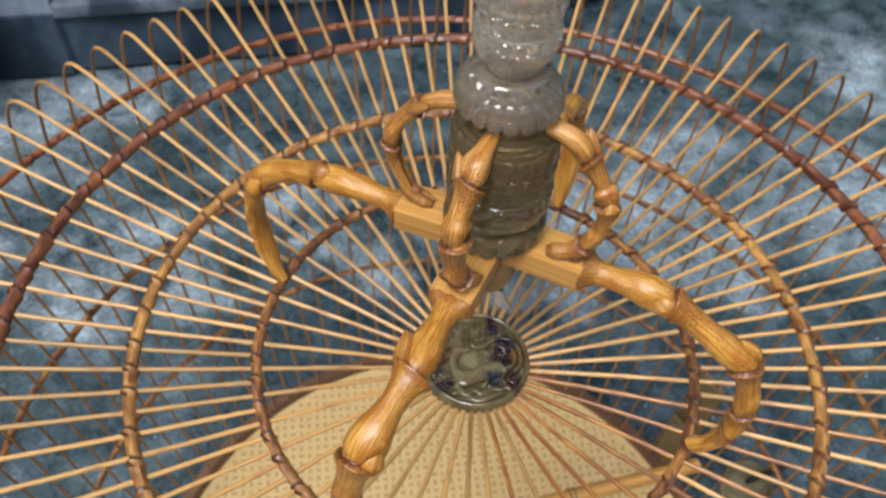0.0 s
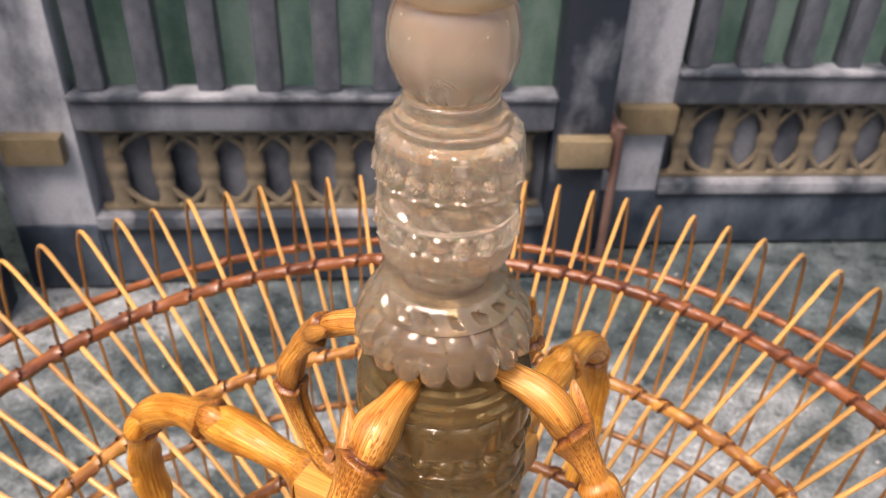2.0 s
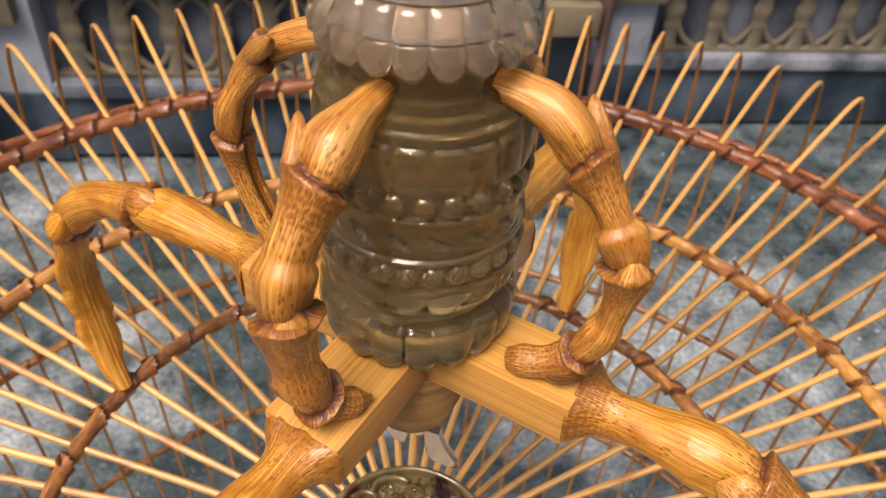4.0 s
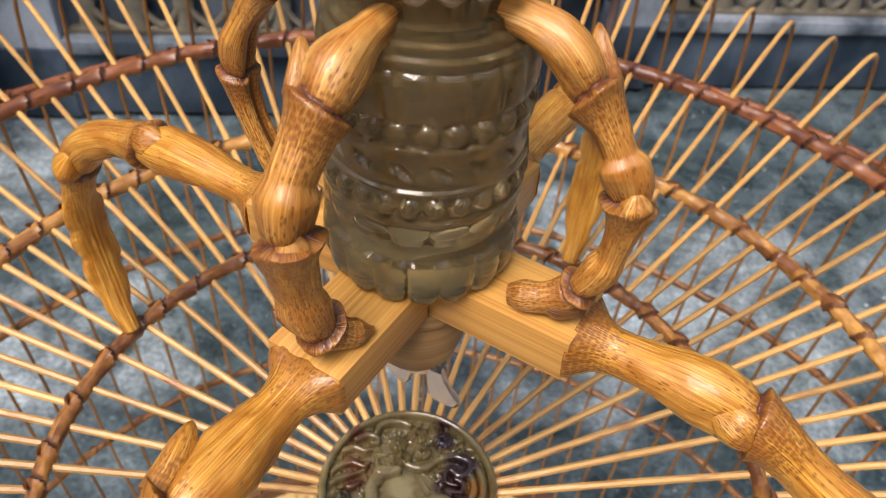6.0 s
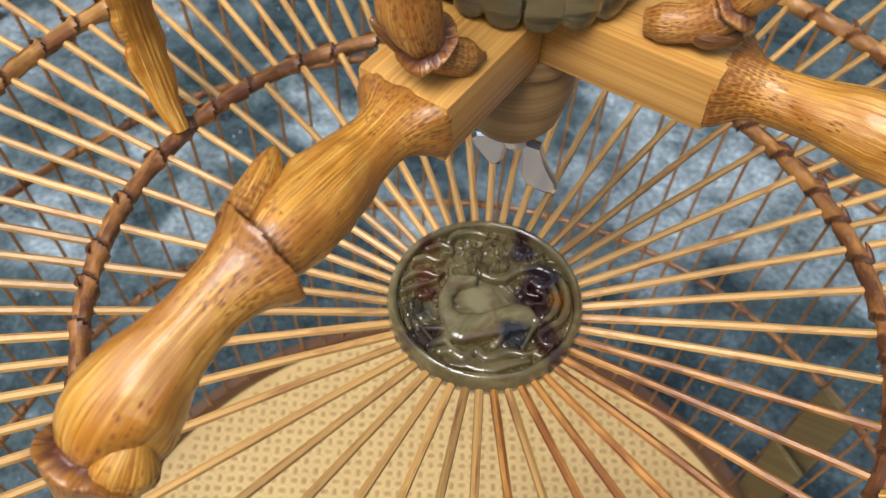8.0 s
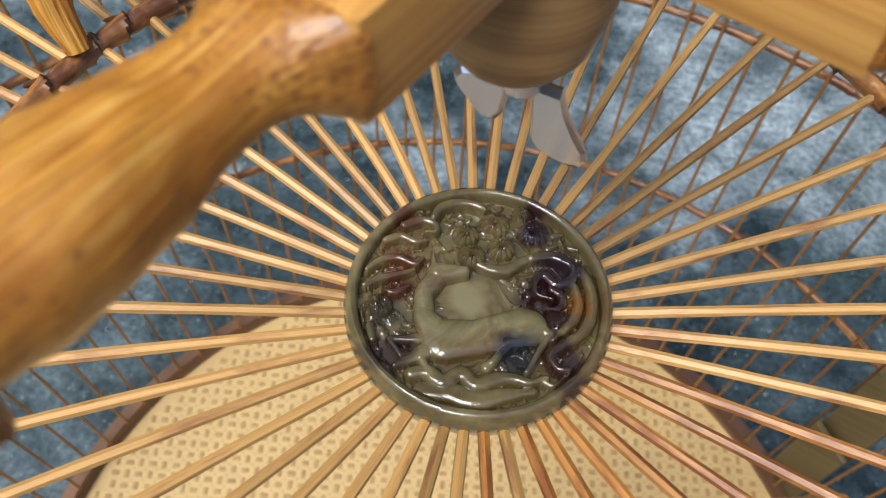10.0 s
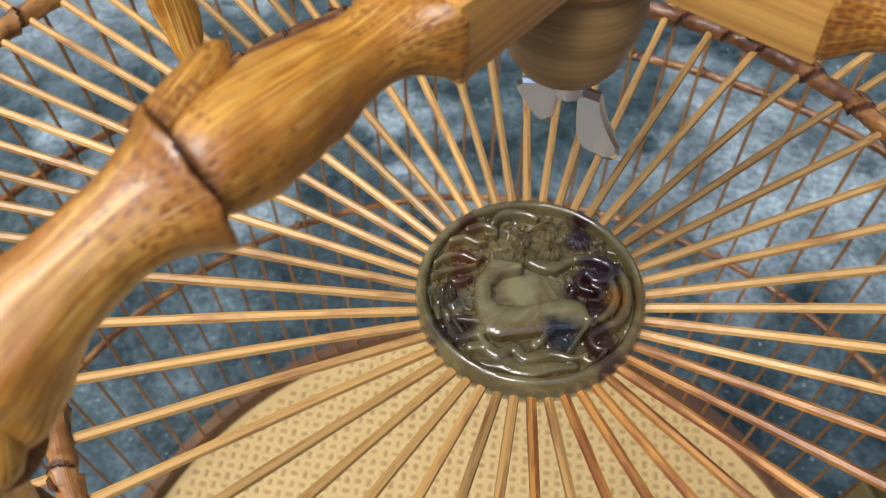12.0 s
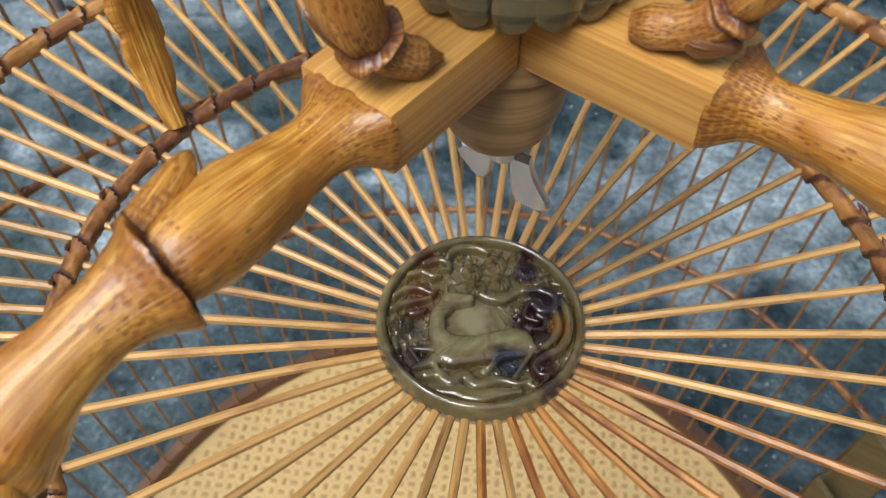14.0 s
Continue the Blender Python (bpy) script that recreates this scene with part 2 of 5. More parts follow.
    bump(n, l, b, fine, 0.22, 0.0004)
    return m


M_JADE_DISC = medallion_material()


def metal_material(name, color, rough):
    m, n, l, b = material(name, rough, metal=1.0)
    ob = coords(n, l, "Object")
    a = noise_tex(n, l, ob, 90, 3.0, 0.5)
    l.new(ramp(n, l, a, [(0.3, tuple(0.92 * v for v in color)), (0.7, color)]), b.inputs["Base Color"])
    l.new(ramp(n, l, a, [(0.3, gray(rough * 0.7)), (0.7, gray(rough * 1.5))]), b.inputs["Roughness"])
    return m


M_STEEL = metal_material("plated_steel", (0.86, 0.89, 0.93), 0.2)
M_TAB = metal_material("bright_steel", (0.93, 0.94, 0.96), 0.3)
M_BRASS_BOLT = metal_material("brass_bolt", (0.7, 0.5, 0.2), 0.3)


def paint_material(name, base, chalk, rust, chalk_amount=0.55, rough=0.45):
    """Old dark gate paint, chalky pale weathering, small rust."""
    m, n, l, b = material(name, rough)
    ob = coords(n, l, "Object", (1, 1, 0.6))
    a = noise_tex(n, l, ob, 11, 5.0, 0.6)
    c = ramp(n, l, a, [(chalk_amount - 0.12, base), (chalk_amount + 0.12, chalk)])
    ob2 = coords(n, l, "Object")
    r = noise_tex(n, l, ob2, 26, 6.0, 0.7)
    c = mix(n, l, ramp(n, l, r, [(0.66, gray(0)), (0.74, gray(0.7))]), c, rust)
    f = noise_tex(n, l, ob2, 220, 4.0, 0.6)
    c = mix(n, l, 0.35, c, ramp(n, l, f, [(0.3, gray(0.35)), (0.7, gray(1.0))]), "MULTIPLY")
    l.new(c, b.inputs["Base Color"])
    bump(n, l, b, f, 0.3, 0.001)
    return m


M_GATE = paint_material("weathered_gate_paint", (0.015, 0.025, 0.042), (0.22, 0.26, 0.32), (0.12, 0.05, 0.03), 0.64)
M_GATE_LOW = paint_material("dark_gate_paint", (0.011, 0.024, 0.042), (0.085, 0.12, 0.16), (0.12, 0.05, 0.03), 0.55)
M_GATE_BACK = paint_material("slate_gate_paint", (0.03, 0.043, 0.062), (0.155, 0.185, 0.225), (0.1, 0.06, 0.05), 0.5)
M_GATE_MID = paint_material("worn_gate_paint", (0.028, 0.042, 0.06), (0.28, 0.32, 0.37), (0.16, 0.08, 0.05), 0.54)
M_GATE_PALE = paint_material("chalky_gate_paint", (0.04, 0.06, 0.085), (0.42, 0.48, 0.55), (0.16, 0.08, 0.05), 0.44)
M_LATTICE = paint_material("bronze_lattice_paint", (0.06, 0.052, 0.036), (0.165, 0.145, 0.105), (0.1, 0.05, 0.03), 0.48, 0.4)
M_CLIP = paint_material("dull_brass_clip", (0.1, 0.085, 0.05), (0.2, 0.17, 0.11), (0.12, 0.06, 0.03), 0.5, 0.5)
M_HINGE = paint_material("rusty_hinge", (0.075, 0.045, 0.04), (0.2, 0.13, 0.11), (0.13, 0.05, 0.03), 0.52)
M_GREEN = paint_material("green_sheet", (0.12, 0.27, 0.235), (0.3, 0.5, 0.45), (0.05, 0.07, 0.06), 0.5)


def ground_material():
    """Damp grey-blue concrete: worn patches, painted sky reflections, moss tint, glints as pale specks."""
    m, n, l, b = material("damp_concrete", 0.4, spec=0.35)
    ob = coords(n, l, "Object")
    big = noise_tex(n, l, ob, 3.4, 5.0, 0.62, 0.3)
    mid = noise_tex(n, l, ob, 16, 6.0, 0.68)
    fine = noise_tex(n, l, ob, 190, 5.0, 0.7)
    base = ramp(n, l, mid, [(0.36, (0.017, 0.028, 0.034)), (0.52, (0.048, 0.071, 0.082)), (0.68, (0.115, 0.155, 0.172))])
    worn = mix(n, l, 0.75, base, ramp(n, l, mid, [(0.34, (0.13, 0.165, 0.185)), (0.62, (0.52, 0.6, 0.65))]))
    # pale worn places by centre and reach; right-hand ones paint in the sky's reflection
    warp = n.new("ShaderNodeTexNoise")
    warp.inputs["Scale"].default_value = 9.0
    warp.inputs["Detail"].default_value = 6.0
    l.new(ob, warp.inputs["Vector"])
    wv = n.new("ShaderNodeVectorMath")
    wv.operation = "MULTIPLY_ADD"
    l.new(warp.outputs["Color"], wv.inputs[0])
    wv.inputs[1].default_value = (0.34, 0.34, 0.0)
    l.new(ob, wv.inputs[2])
    c = mix(n, l, ramp(n, l, big, [(0.54, gray(0)), (0.68, gray(0.14))]), base, worn)
    for x, y, reach in ((-0.41, 0.31, 0.075), (-0.29, 0.355, 0.05), (-0.36, 0.415, 0.06), (-0.5, 0.6, 0.13), (-0.47, 0.4, 0.06), (-0.1, 0.4, 0.05), (-0.2, 0.5, 0.06), (0.06, 0.42, 0.08), (0.13, 0.44, 0.11), (0.22, 0.45, 0.12), (0.13, 0.54, 0.085), (0.28, 0.56, 0.11), (0.36, 0.42, 0.09), (0.52, 0.5, 0.14), (0.62, 0.74, 0.14), (-0.62, 0.55, 0.12)):
        dist = n.new("ShaderNodeVectorMath")
        dist.operation = "DISTANCE"
        l.new(wv.outputs[0], dist.inputs[0])
        dist.inputs[1].default_value = (x + 0.17, y + 0.17, 0)
        dv = n.new("ShaderNodeMath")
        dv.operation = "DIVIDE"
        l.new(dist.outputs["Value"], dv.inputs[0])
        dv.inputs[1].default_value = reach
        c = mix(n, l, ramp(n, l, dv.outputs[0], [(0.4, gray(0.64)), (1.25, gray(0))]), c, worn)
    moss = noise_tex(n, l, coords(n, l, "Object", (1, 1.6, 1)), 4.7, 4.0, 0.6)
    c = mix(n, l, ramp(n, l, moss, [(0.52, gray(0)), (0.72, gray(0.3))]), c, (0.065, 0.092, 0.065))
    # small glints, painted as pale specks
    grit = n.new("ShaderNodeTexVoronoi")
    grit.inputs["Scale"].default_value = 150
    l.new(ob, grit.inputs["Vector"])
    c = mix(n, l, ramp(n, l, grit.outputs["Distance"], [(0.08, gray(0.5)), (0.2, gray(0))]), c, (0.26, 0.3, 0.32))
    c = mix(n, l, 0.75, c, ramp(n, l, fine, [(0.36, gray(0.3)), (0.64, gray(1.5))]), "MULTIPLY")
    c = mix(n, l, 0.35, c, ramp(n, l, noise_tex(n, l, ob, 70, 5.0, 0.65), [(0.34, gray(0.4)), (0.66, gray(1.4))]), "MULTIPLY")
    l.new(c, b.inputs["Base Color"])
    l.new(ramp(n, l, mid, [(0.35, gray(0.2)), (0.65, gray(0.45))]), b.inputs["Roughness"])
    bump(n, l, b, fine, 0.35, 0.0025)
    return m


M_GROUND = ground_material()
M_GLINT = paint_material("pale_glint", (0.12, 0.14, 0.15), (0.5, 0.52, 0.53), (0.3, 0.26, 0.2), 0.5, 0.5)
M_MAT = wood_material("brown_strip", (0.46, 0.285, 0.11), (0.34, 0.2, 0.073), 0.6, (200, 200, 1), 0.0)


def strip_material():
    m, n, l, b = material("pale_woven_strip", 0.5)
    g = n.new("ShaderNodeNewGeometry")
    tint = ramp(n, l, g.outputs["Random Per Island"], [(0.0, (0.56, 0.38, 0.15)), (0.6, (0.615, 0.425, 0.175)), (1.0, (0.66, 0.465, 0.2))])
    f = noise_tex(n, l, coords(n, l, "Object", (60, 900, 60)), 1.0, 3.0)
    c = mix(n, l, 0.5, tint, ramp(n, l, f, [(0.3, gray(0.7)), (0.7, gray(1.05))]), "MULTIPLY")
    l.new(c, b.inputs["Base Color"])
    return m


M_STRIP = strip_material()
M_CERAMIC = jade_material("glazed_ceramic", (0.1, 0.085, 0.045), (0.2, 0.17, 0.1), (0.3, 0.24, 0.14), 0.0, 0.002, 0.1)
M_SLAT = wood_material("olive_bamboo", (0.13, 0.1, 0.04), (0.07, 0.05, 0.018), 0.45, (500, 14, 1))
M_BLACK, _n, _l, _b = material("black_plastic", 0.3)
_b.inputs["Base Color"].default_value = (0.012, 0.012, 0.014, 1)


# ---------------------------------------------------------------- mesh tools
class Geo:
    """Collects vertices, faces, uvs (metres round, metres along) and a joint value per vertex."""

    def __init__(self):
        self.v, self.f, self.uv, self.j, self.wrap = [], [], [], [], []

    def add(self, verts, faces, uvs=None, joint=None, wrap=None):
        k = len(self.v)
        self.v += [tuple(p) for p in verts]
        self.f += [tuple(i + k for i in fc) for fc in faces]
        self.uv += list(uvs) if uvs is not None else [(p[0] + 0.37 * p[2], p[1] + 0.21 * p[2]) for p in verts]
        self.j += list(joint) if joint is not None else [0.0] * len(verts)
        self.wrap += wrap if wrap else [0.0] * len(faces)
        return self

    def sweep(self, path, radius, seg=10, closed=False, joint=None, squash=None, caps=True):
        """A tube along path; radius(i, angle) or a list."""
        path = [Vector(p) for p in path]
        n = len(path)
        tang = []
        for i in range(n):
            a = path[(i - 1) % n] if (closed or i) else path[0]
            b = path[(i + 1) % n] if (closed or i < n - 1) else path[-1]
            tang.append((b - a).normalized())
        ref = Vector((0, 0, 1)) if abs(tang[0].z) < 0.9 else Vector((1, 0, 0))
        nrm = (ref - tang[0] * ref.dot(tang[0])).normalized()
        verts, uvs, jj, faces = [], [], [], []
        length = 0.0
        for i in range(n):
            if i:
                length += (path[i] - path[i - 1]).length
                nrm = (nrm - tang[i] * nrm.dot(tang[i])).normalized()
            side = tang[i].cross(nrm)
            for k in range(seg):
                a = 2 * math.pi * k / seg
                r = radius(i, a) if callable(radius) else radius[i]
                sq = squash if squash else (1, 1)
                verts.append(path[i] + nrm * (math.cos(a) * r * sq[0]) + side * (math.sin(a) * r * sq[1]))
                uvs.append((k / seg * 0.03, length))
                jj.append(joint(i, a) if callable(joint) else joint[i] if joint else 0.0)
        m = n if closed else n - 1
        for i in range(m):
            for k in range(seg):
                i2, k2 = (i + 1) % n, (k + 1) % seg
                faces.append((i * seg + k, i * seg + k2, i2 * seg + k2, i2 * seg + k))
        if not closed and caps:
            faces.append(tuple(range(seg))[::-1])
            faces.append(tuple(range((n - 1) * seg, n * seg)))
        return self.add(verts, faces, uvs, jj, [0.03 if f[1] % seg == 0 and len(f) == 4 else 0.0 for f in faces])

    def revolve(self, profile, seg=64, mod=None, caps=True):
        """A turned body about z; profile of (r, z); mod(i, angle) -> (dr, dz)."""
        verts, faces, uvs = [], [], []
        for i, (r, z) in enumerate(profile):
            for k in range(seg):
                a = 2 * math.pi * k / seg
                dr, dz = mod(i, a) if mod else (0, 0)
                verts.append(((r + dr) * math.cos(a), (r + dr) * math.sin(a), z + dz))
                uvs.append((k / seg * 0.1, z))
        n = len(profile)
        for i in range(n - 1):
            for k in range(seg):
                k2 = (k + 1) % seg
                faces.append((i * seg + k, i * seg + k2, (i + 1) * seg + k2, (i + 1) * seg + k))
        if caps:
            faces.append(tuple(range(seg))[::-1])
            faces.append(tuple(range((n - 1) * seg, n * seg)))
        return self.add(verts, faces, uvs, None, [0.1 if f[1] % seg == 0 and len(f) == 4 else 0.0 for f in faces])

    def shift(self, d):
        self.v = [(p[0] + d[0], p[1] + d[1], p[2] + d[2]) for p in self.v]
        return self

    def box(self, lo, hi, bevel=0.0, turn=None):
        x0, y0, z0 = lo
        x1, y1, z1 = hi
        b = bevel
        if b <= 0:
            verts = [(x, y, z) for z in (z0, z1) for y in (y0, y1) for x in (x0, x1)]
            faces = [(0, 2, 3, 1), (4, 5, 7, 6), (0, 1, 5, 4), (2, 6, 7, 3), (0, 4, 6, 2), (1, 3, 7, 5)]
        else:
            bm = bmesh.new()
            bmesh.ops.create_cube(bm, size=1.0)
            for v in bm.verts:
                v.co = Vector(((x0 + x1) / 2 + v.co.x * (x1 - x0), (y0 + y1) / 2 + v.co.y * (y1 - y0), (z0 + z1) / 2 + v.co.z * (z1 - z0)))
            bmesh.ops.bevel(bm, geom=list(bm.edges), offset=b, segments=2, affect="EDGES", profile=0.6)
            bm.verts.index_update()
            verts = [v.co.copy() for v in bm.verts]
            faces = [tuple(v.index for v in f.verts) for f in bm.faces]
            bm.free()
        uv = [(p[1] + p[2], p[0]) for p in verts]
        if turn is not None:
            verts = [turn @ Vector(v) for v in verts]
        return self.add(verts, faces, uv)

    def mesh(self, name, mat, smooth=True, angle=40):
        me = bpy.data.meshes.new(name)
        me.from_pydata(self.v, [], self.f)
        layer = me.uv_layers.new(name="UVMap")
        idx = np.empty(len(me.loops), dtype=np.int32)
        me.loops.foreach_get("vertex_index", idx)
        flat_uv = np.array(self.uv, dtype=np.float32)[idx]
        start = 0
        for fc, period in zip(self.f, self.wrap):
            if period:
                for q in range(start, start + len(fc)):
                    if flat_uv[q, 0] < period * 0.25:
                        flat_uv[q, 0] += period
            start += len(fc)
        layer.data.foreach_set("uv", flat_uv.ravel())
        if any(self.j):
            at = me.attributes.new("joint", "FLOAT", "POINT")
            at.data.foreach_set("value", np.array(self.j, dtype=np.float32))
        me.materials.append(mat)
        if smooth:
            me.polygons.foreach_set("use_smooth", [True] * len(me.polygons))
            me.set_sharp_from_angle(angle=radians(angle))
        me.update()
        return me


def part(name, geo, mat, parent, label="", smooth=True, angle=40):
    ob = new(name, geo.mesh(name, mat, smooth, angle))
    ob.parent = parent
    if label:
        tagged(ob, label)
    return ob


def thing(name, label, category, at=(0, 0, 0), rz=0.0, group="", kind=""):
    ob = new(name)
    ob.empty_display_size = 0.02
    ob.matrix_world = pose(*at, 0, 0, rz)
    return tagged(ob, label, category, group, kind)


def smooth_path(points, n, closed=False):
    """Catmull-Rom through the points."""
    pts = [Vector(p) for p in points]
    out = []
    m = len(pts)
    spans = m if closed else m - 1
    for s in range(spans):
        if closed:
            p0, p1, p2, p3 = (pts[(s + k - 1) % m] for k in range(4))
        else:
            p1, p2 = pts[s], pts[s + 1]
            p0 = pts[s - 1] if s else p1 * 2 - p2
            p3 = pts[s + 2] if s + 2 < m else p2 * 2 - p1
        for k in range(n):
            t = k / n
            out.append(0.5 * ((2 * p1) + (p2 - p0) * t + (2 * p0 - 5 * p1 + 4 * p2 - p3) * t * t + (3 * p1 - 3 * p2 - p0 + p3) * t ** 3))
    if not closed:
        out.append(pts[-1])
    return out


def rim(r, z, angle):
    return Vector((r * math.cos(angle), r * math.sin(angle), z))


# ---------------------------------------------------------------- ground and distance
GROUND = -0.412
g = Geo()
n_g = 40
half = 0.9
axis = [-60, -8, -2.5] + [-half + 2 * half * k / n_g for k in range(n_g + 1)] + [2.5, 8, 60]
gv, gf = [], []
for yy in axis:
    for xx in axis:
        d = 0.0015 * noise.noise((xx * 6, yy * 6, 0)) if max(abs(xx), abs(yy)) < 0.95 else 0.0
        gv.append((xx, yy, d))
w = len(axis)
for iy in range(w - 1):
    for ix in range(w - 1):
        gf.append((iy * w + ix, iy * w + ix + 1, (iy + 1) * w + ix + 1, (iy + 1) * w + ix))
g.add(gv, gf)
ground = new("ground", g.mesh("ground", M_GROUND))
ground.location = (0, 0, GROUND)
tagged(ground, "damp blue-grey concrete ground with pale worn patches and painted sky reflections", "ground", kind="structure")

# pale specks added on the concrete to stand for its glints
grit = Geo()
gr = random.Random(21)
for _ in range(2600):
    gx, gy, size = gr.uniform(-0.95, 0.95), gr.uniform(-0.25, 0.78 + 0.1 * gr.random()), 0.0005 + 0.0019 * gr.random() ** 3
    if gx * gx + gy * gy < 0.25 ** 2:
        continue
    ga = gr.uniform(0, 6.28)
    vv = [(gx + size * gr.uniform(0.7, 1.3) * math.cos(ga + k * 2 * math.pi / 5), gy + size * gr.uniform(0.7, 1.3) * math.sin(ga + k * 2 * math.pi / 5), -0.001) for k in range(5)]
    grit.add(vv + [(gx + 0.3 * size, gy, 0.0012 + size * gr.uniform(0.5, 0.9))], [(k, (k + 1) % 5, 5) for k in range(5)])
glint_ob = new("grit", grit.mesh("grit", M_GLINT, False))
glint_ob.location = (0, 0, GROUND)
tagged(glint_ob, "scattered pale specks that stand for glints on the damp concrete", "grit", kind="stuff")

# ---------------------------------------------------------------- gate behind the cage
GATE_AT, GATE_YAW = (0.144, 0.795), 10.83
PITCH = 0.0575


def gate_leaf(s0, s1, depth, band0, band1, clips):
    """One gate leaf: x along the leaf, y away from the cage, z up from the ground."""
    base = -GROUND
    a = radians(GATE_YAW)
    leaf = thing("gate_leaf", "weathered dark blue metal gate leaf with bronze ring lattice", "gate",
                 (GATE_AT[0] - math.sin(a) * depth, GATE_AT[1] + math.cos(a) * depth, GROUND), GATE_YAW, "gate leaves behind the cage")
    z = lambda v: v + base
    top = z(1.35)
    part("stile", Geo().box((s0, 0, 0.004), (band0 - 0.006, 0.045, top), 0.003), M_GATE_PALE, leaf, "chalky worn stile")
    part("stile", Geo().box((band1 + 0.006, 0, 0.004), (s1, 0.045, top), 0.003), M_GATE, leaf)
    lo, hi = band0 - 0.006, band1 + 0.006
    part("bottom_rail", Geo().box((lo, 0.006, 0.006), (hi, 0.05, z(-0.318)), 0.003), M_GATE_LOW, leaf)
    part("kick_plate", Geo().box((s0 + 0.002, -0.004, 0.006), (lo, 0.002, z(-0.312)), 0.002), M_GATE_LOW, leaf, "dark painted foot of the stile")
    part("ledge", Geo().box((lo, -0.004, z(-0.318)), (hi, 0.05, z(-0.3)), 0.003), M_GATE_MID, leaf, "worn grey ledge")
    part("middle_rail", Geo().box((lo, 0.0, z(-0.183)), (hi, 0.045, z(-0.143)), 0.004), M_GATE_BACK, leaf)
    part("lip", Geo().box((lo, -0.006, z(-0.143)), (hi, 0.03, z(-0.136)), 0.002), M_GATE_MID, leaf, "worn grey lip")
    part("top_rail", Geo().box((lo, 0.0, top - 0.06), (hi, 0.045, top), 0.004), M_GATE, leaf)
    k = 0
    x = lo + 0.012
    bar = None
    while x < hi - 0.03:
        if bar is None:
            bar = part("bar", Geo().box((0, 0.008, z(-0.136)), (0.03, 0.034, top - 0.06), 0.004), M_GATE_BACK, leaf)
        else:
            b2 = new("bar", bar.data)
            b2.parent = leaf
            bar = b2
        bar.location.x = x
        x += 0.067
    # lattice of overlapping rings with a waisted knot at each crossing
    zc, rad = z(-0.2445), 0.0545
    g_ring = Geo()
    circ = [(rad * math.cos(t), 0, rad * math.sin(t)) for t in (2 * math.pi * q / 36 for q in range(36))]
    g_ring.sweep(circ, [0.0042] * 36, 8, True)
    ring_me = g_ring.mesh("ring", M_LATTICE)
    g_knot = Geo()
    half_prof = [(0.0185, 0.0), (0.0185, 0.007), (0.0160, 0.0085), (0.0158, 0.0185), (0.0168, 0.020), (0.0150, 0.0215), (0.0142, 0.031), (0.0128, 0.038), (0.0185, 0.05)]
    prof = [(q[0], -q[1]) for q in reversed(half_prof[1:])] + half_prof
    g_knot.revolve(prof, 14)
    g_knot.v = [(p[0] * 0.74, p[1] * 0.3, p[2]) for p in g_knot.v]
    knot_me = g_knot.mesh("knot", M_LATTICE)
    count = int((band1 - band0 - 0.03) / PITCH)
    step = (band1 - band0 - 0.05) / count
    for q in range(count + 1):
        cx = band0 + 0.025 + q * step
        for me, nm in ((ring_me, "ring"), (knot_me, "knot")):
            if nm == "ring" and q in (0, count):
                continue
            o = new(nm, me)
            o.parent = leaf
            o.location = (cx, 0.02, zc)
    part("lattice_frame", Geo().box((band0, 0.014, z(-0.192)), (band1, 0.028, z(-0.185)), 0.001)
         .box((band0, 0.014, z(-0.3)), (band1, 0.028, z(-0.294)), 0.001), M_LATTICE, leaf)
    part("backing_plate", Geo().box((lo, 0.034, z(-0.3)), (hi, 0.044, z(-0.183))), M_GATE_BACK, leaf, "slate backing plate")
    for c0, c1, z0, z1 in clips:
        part("clip", Geo().box((c0, -0.02, z(z0)), (c1, 0.0, z(z1)), 0.003), M_CLIP, leaf, "dull brass clip")
    return leaf


mid_leaf = gate_leaf(-0.765, -0.03, 0.0, -0.658, -0.105, [(-0.745, -0.676, -0.218, -0.182), (-0.095, -0.03, -0.224, -0.186)])
gate_leaf(-0.012, 0.75, 0.078, 0.078, 0.66, [(-0.002, 0.075, -0.218, -0.18), (0.68, 0.745, -0.224, -0.186)])
gate_leaf(-1.48, -0.775, -0.07, -1.38, -0.87, [(-0.84, -0.775, -0.224, -0.186), (-1.47, -1.4, -0.218, -0.182)])
for x, y in ((-0.772, -0.035), (-0.021, 0.04)):
    hinge = part("hinge", Geo().box((x - 0.008, y - 0.05, -GROUND - 0.235), (x + 0.008, y + 0.03, -GROUND - 0.178), 0.004), M_HINGE, mid_leaf, "rusty red-brown hinge strap")
    part("pin", Geo().sweep([(x, y - 0.052, 0.0), (x, y - 0.052, -GROUND - 0.17)], [0.006, 0.006], 10), M_HINGE, hinge)
a = radians(GATE_YAW)
wall = new("wall_north", Geo().box((-3.0, 0, 0), (3.0, 0.12, 2.6)).mesh("wall_north", M_GREEN))
wall.matrix_world = pose(GATE_AT[0] - math.sin(a) * 0.3, GATE_AT[1] + math.cos(a) * 0.3, GROUND, 0, 0, GATE_YAW)
# unseen walls on three sides, added to block low sky and deepen darks
M_SKY_BLOCKER = paint_material("sky_blocker_grey", (0.16, 0.16, 0.15), (0.3, 0.3, 0.29), (0.12, 0.1, 0.08), 0.5, 0.8)
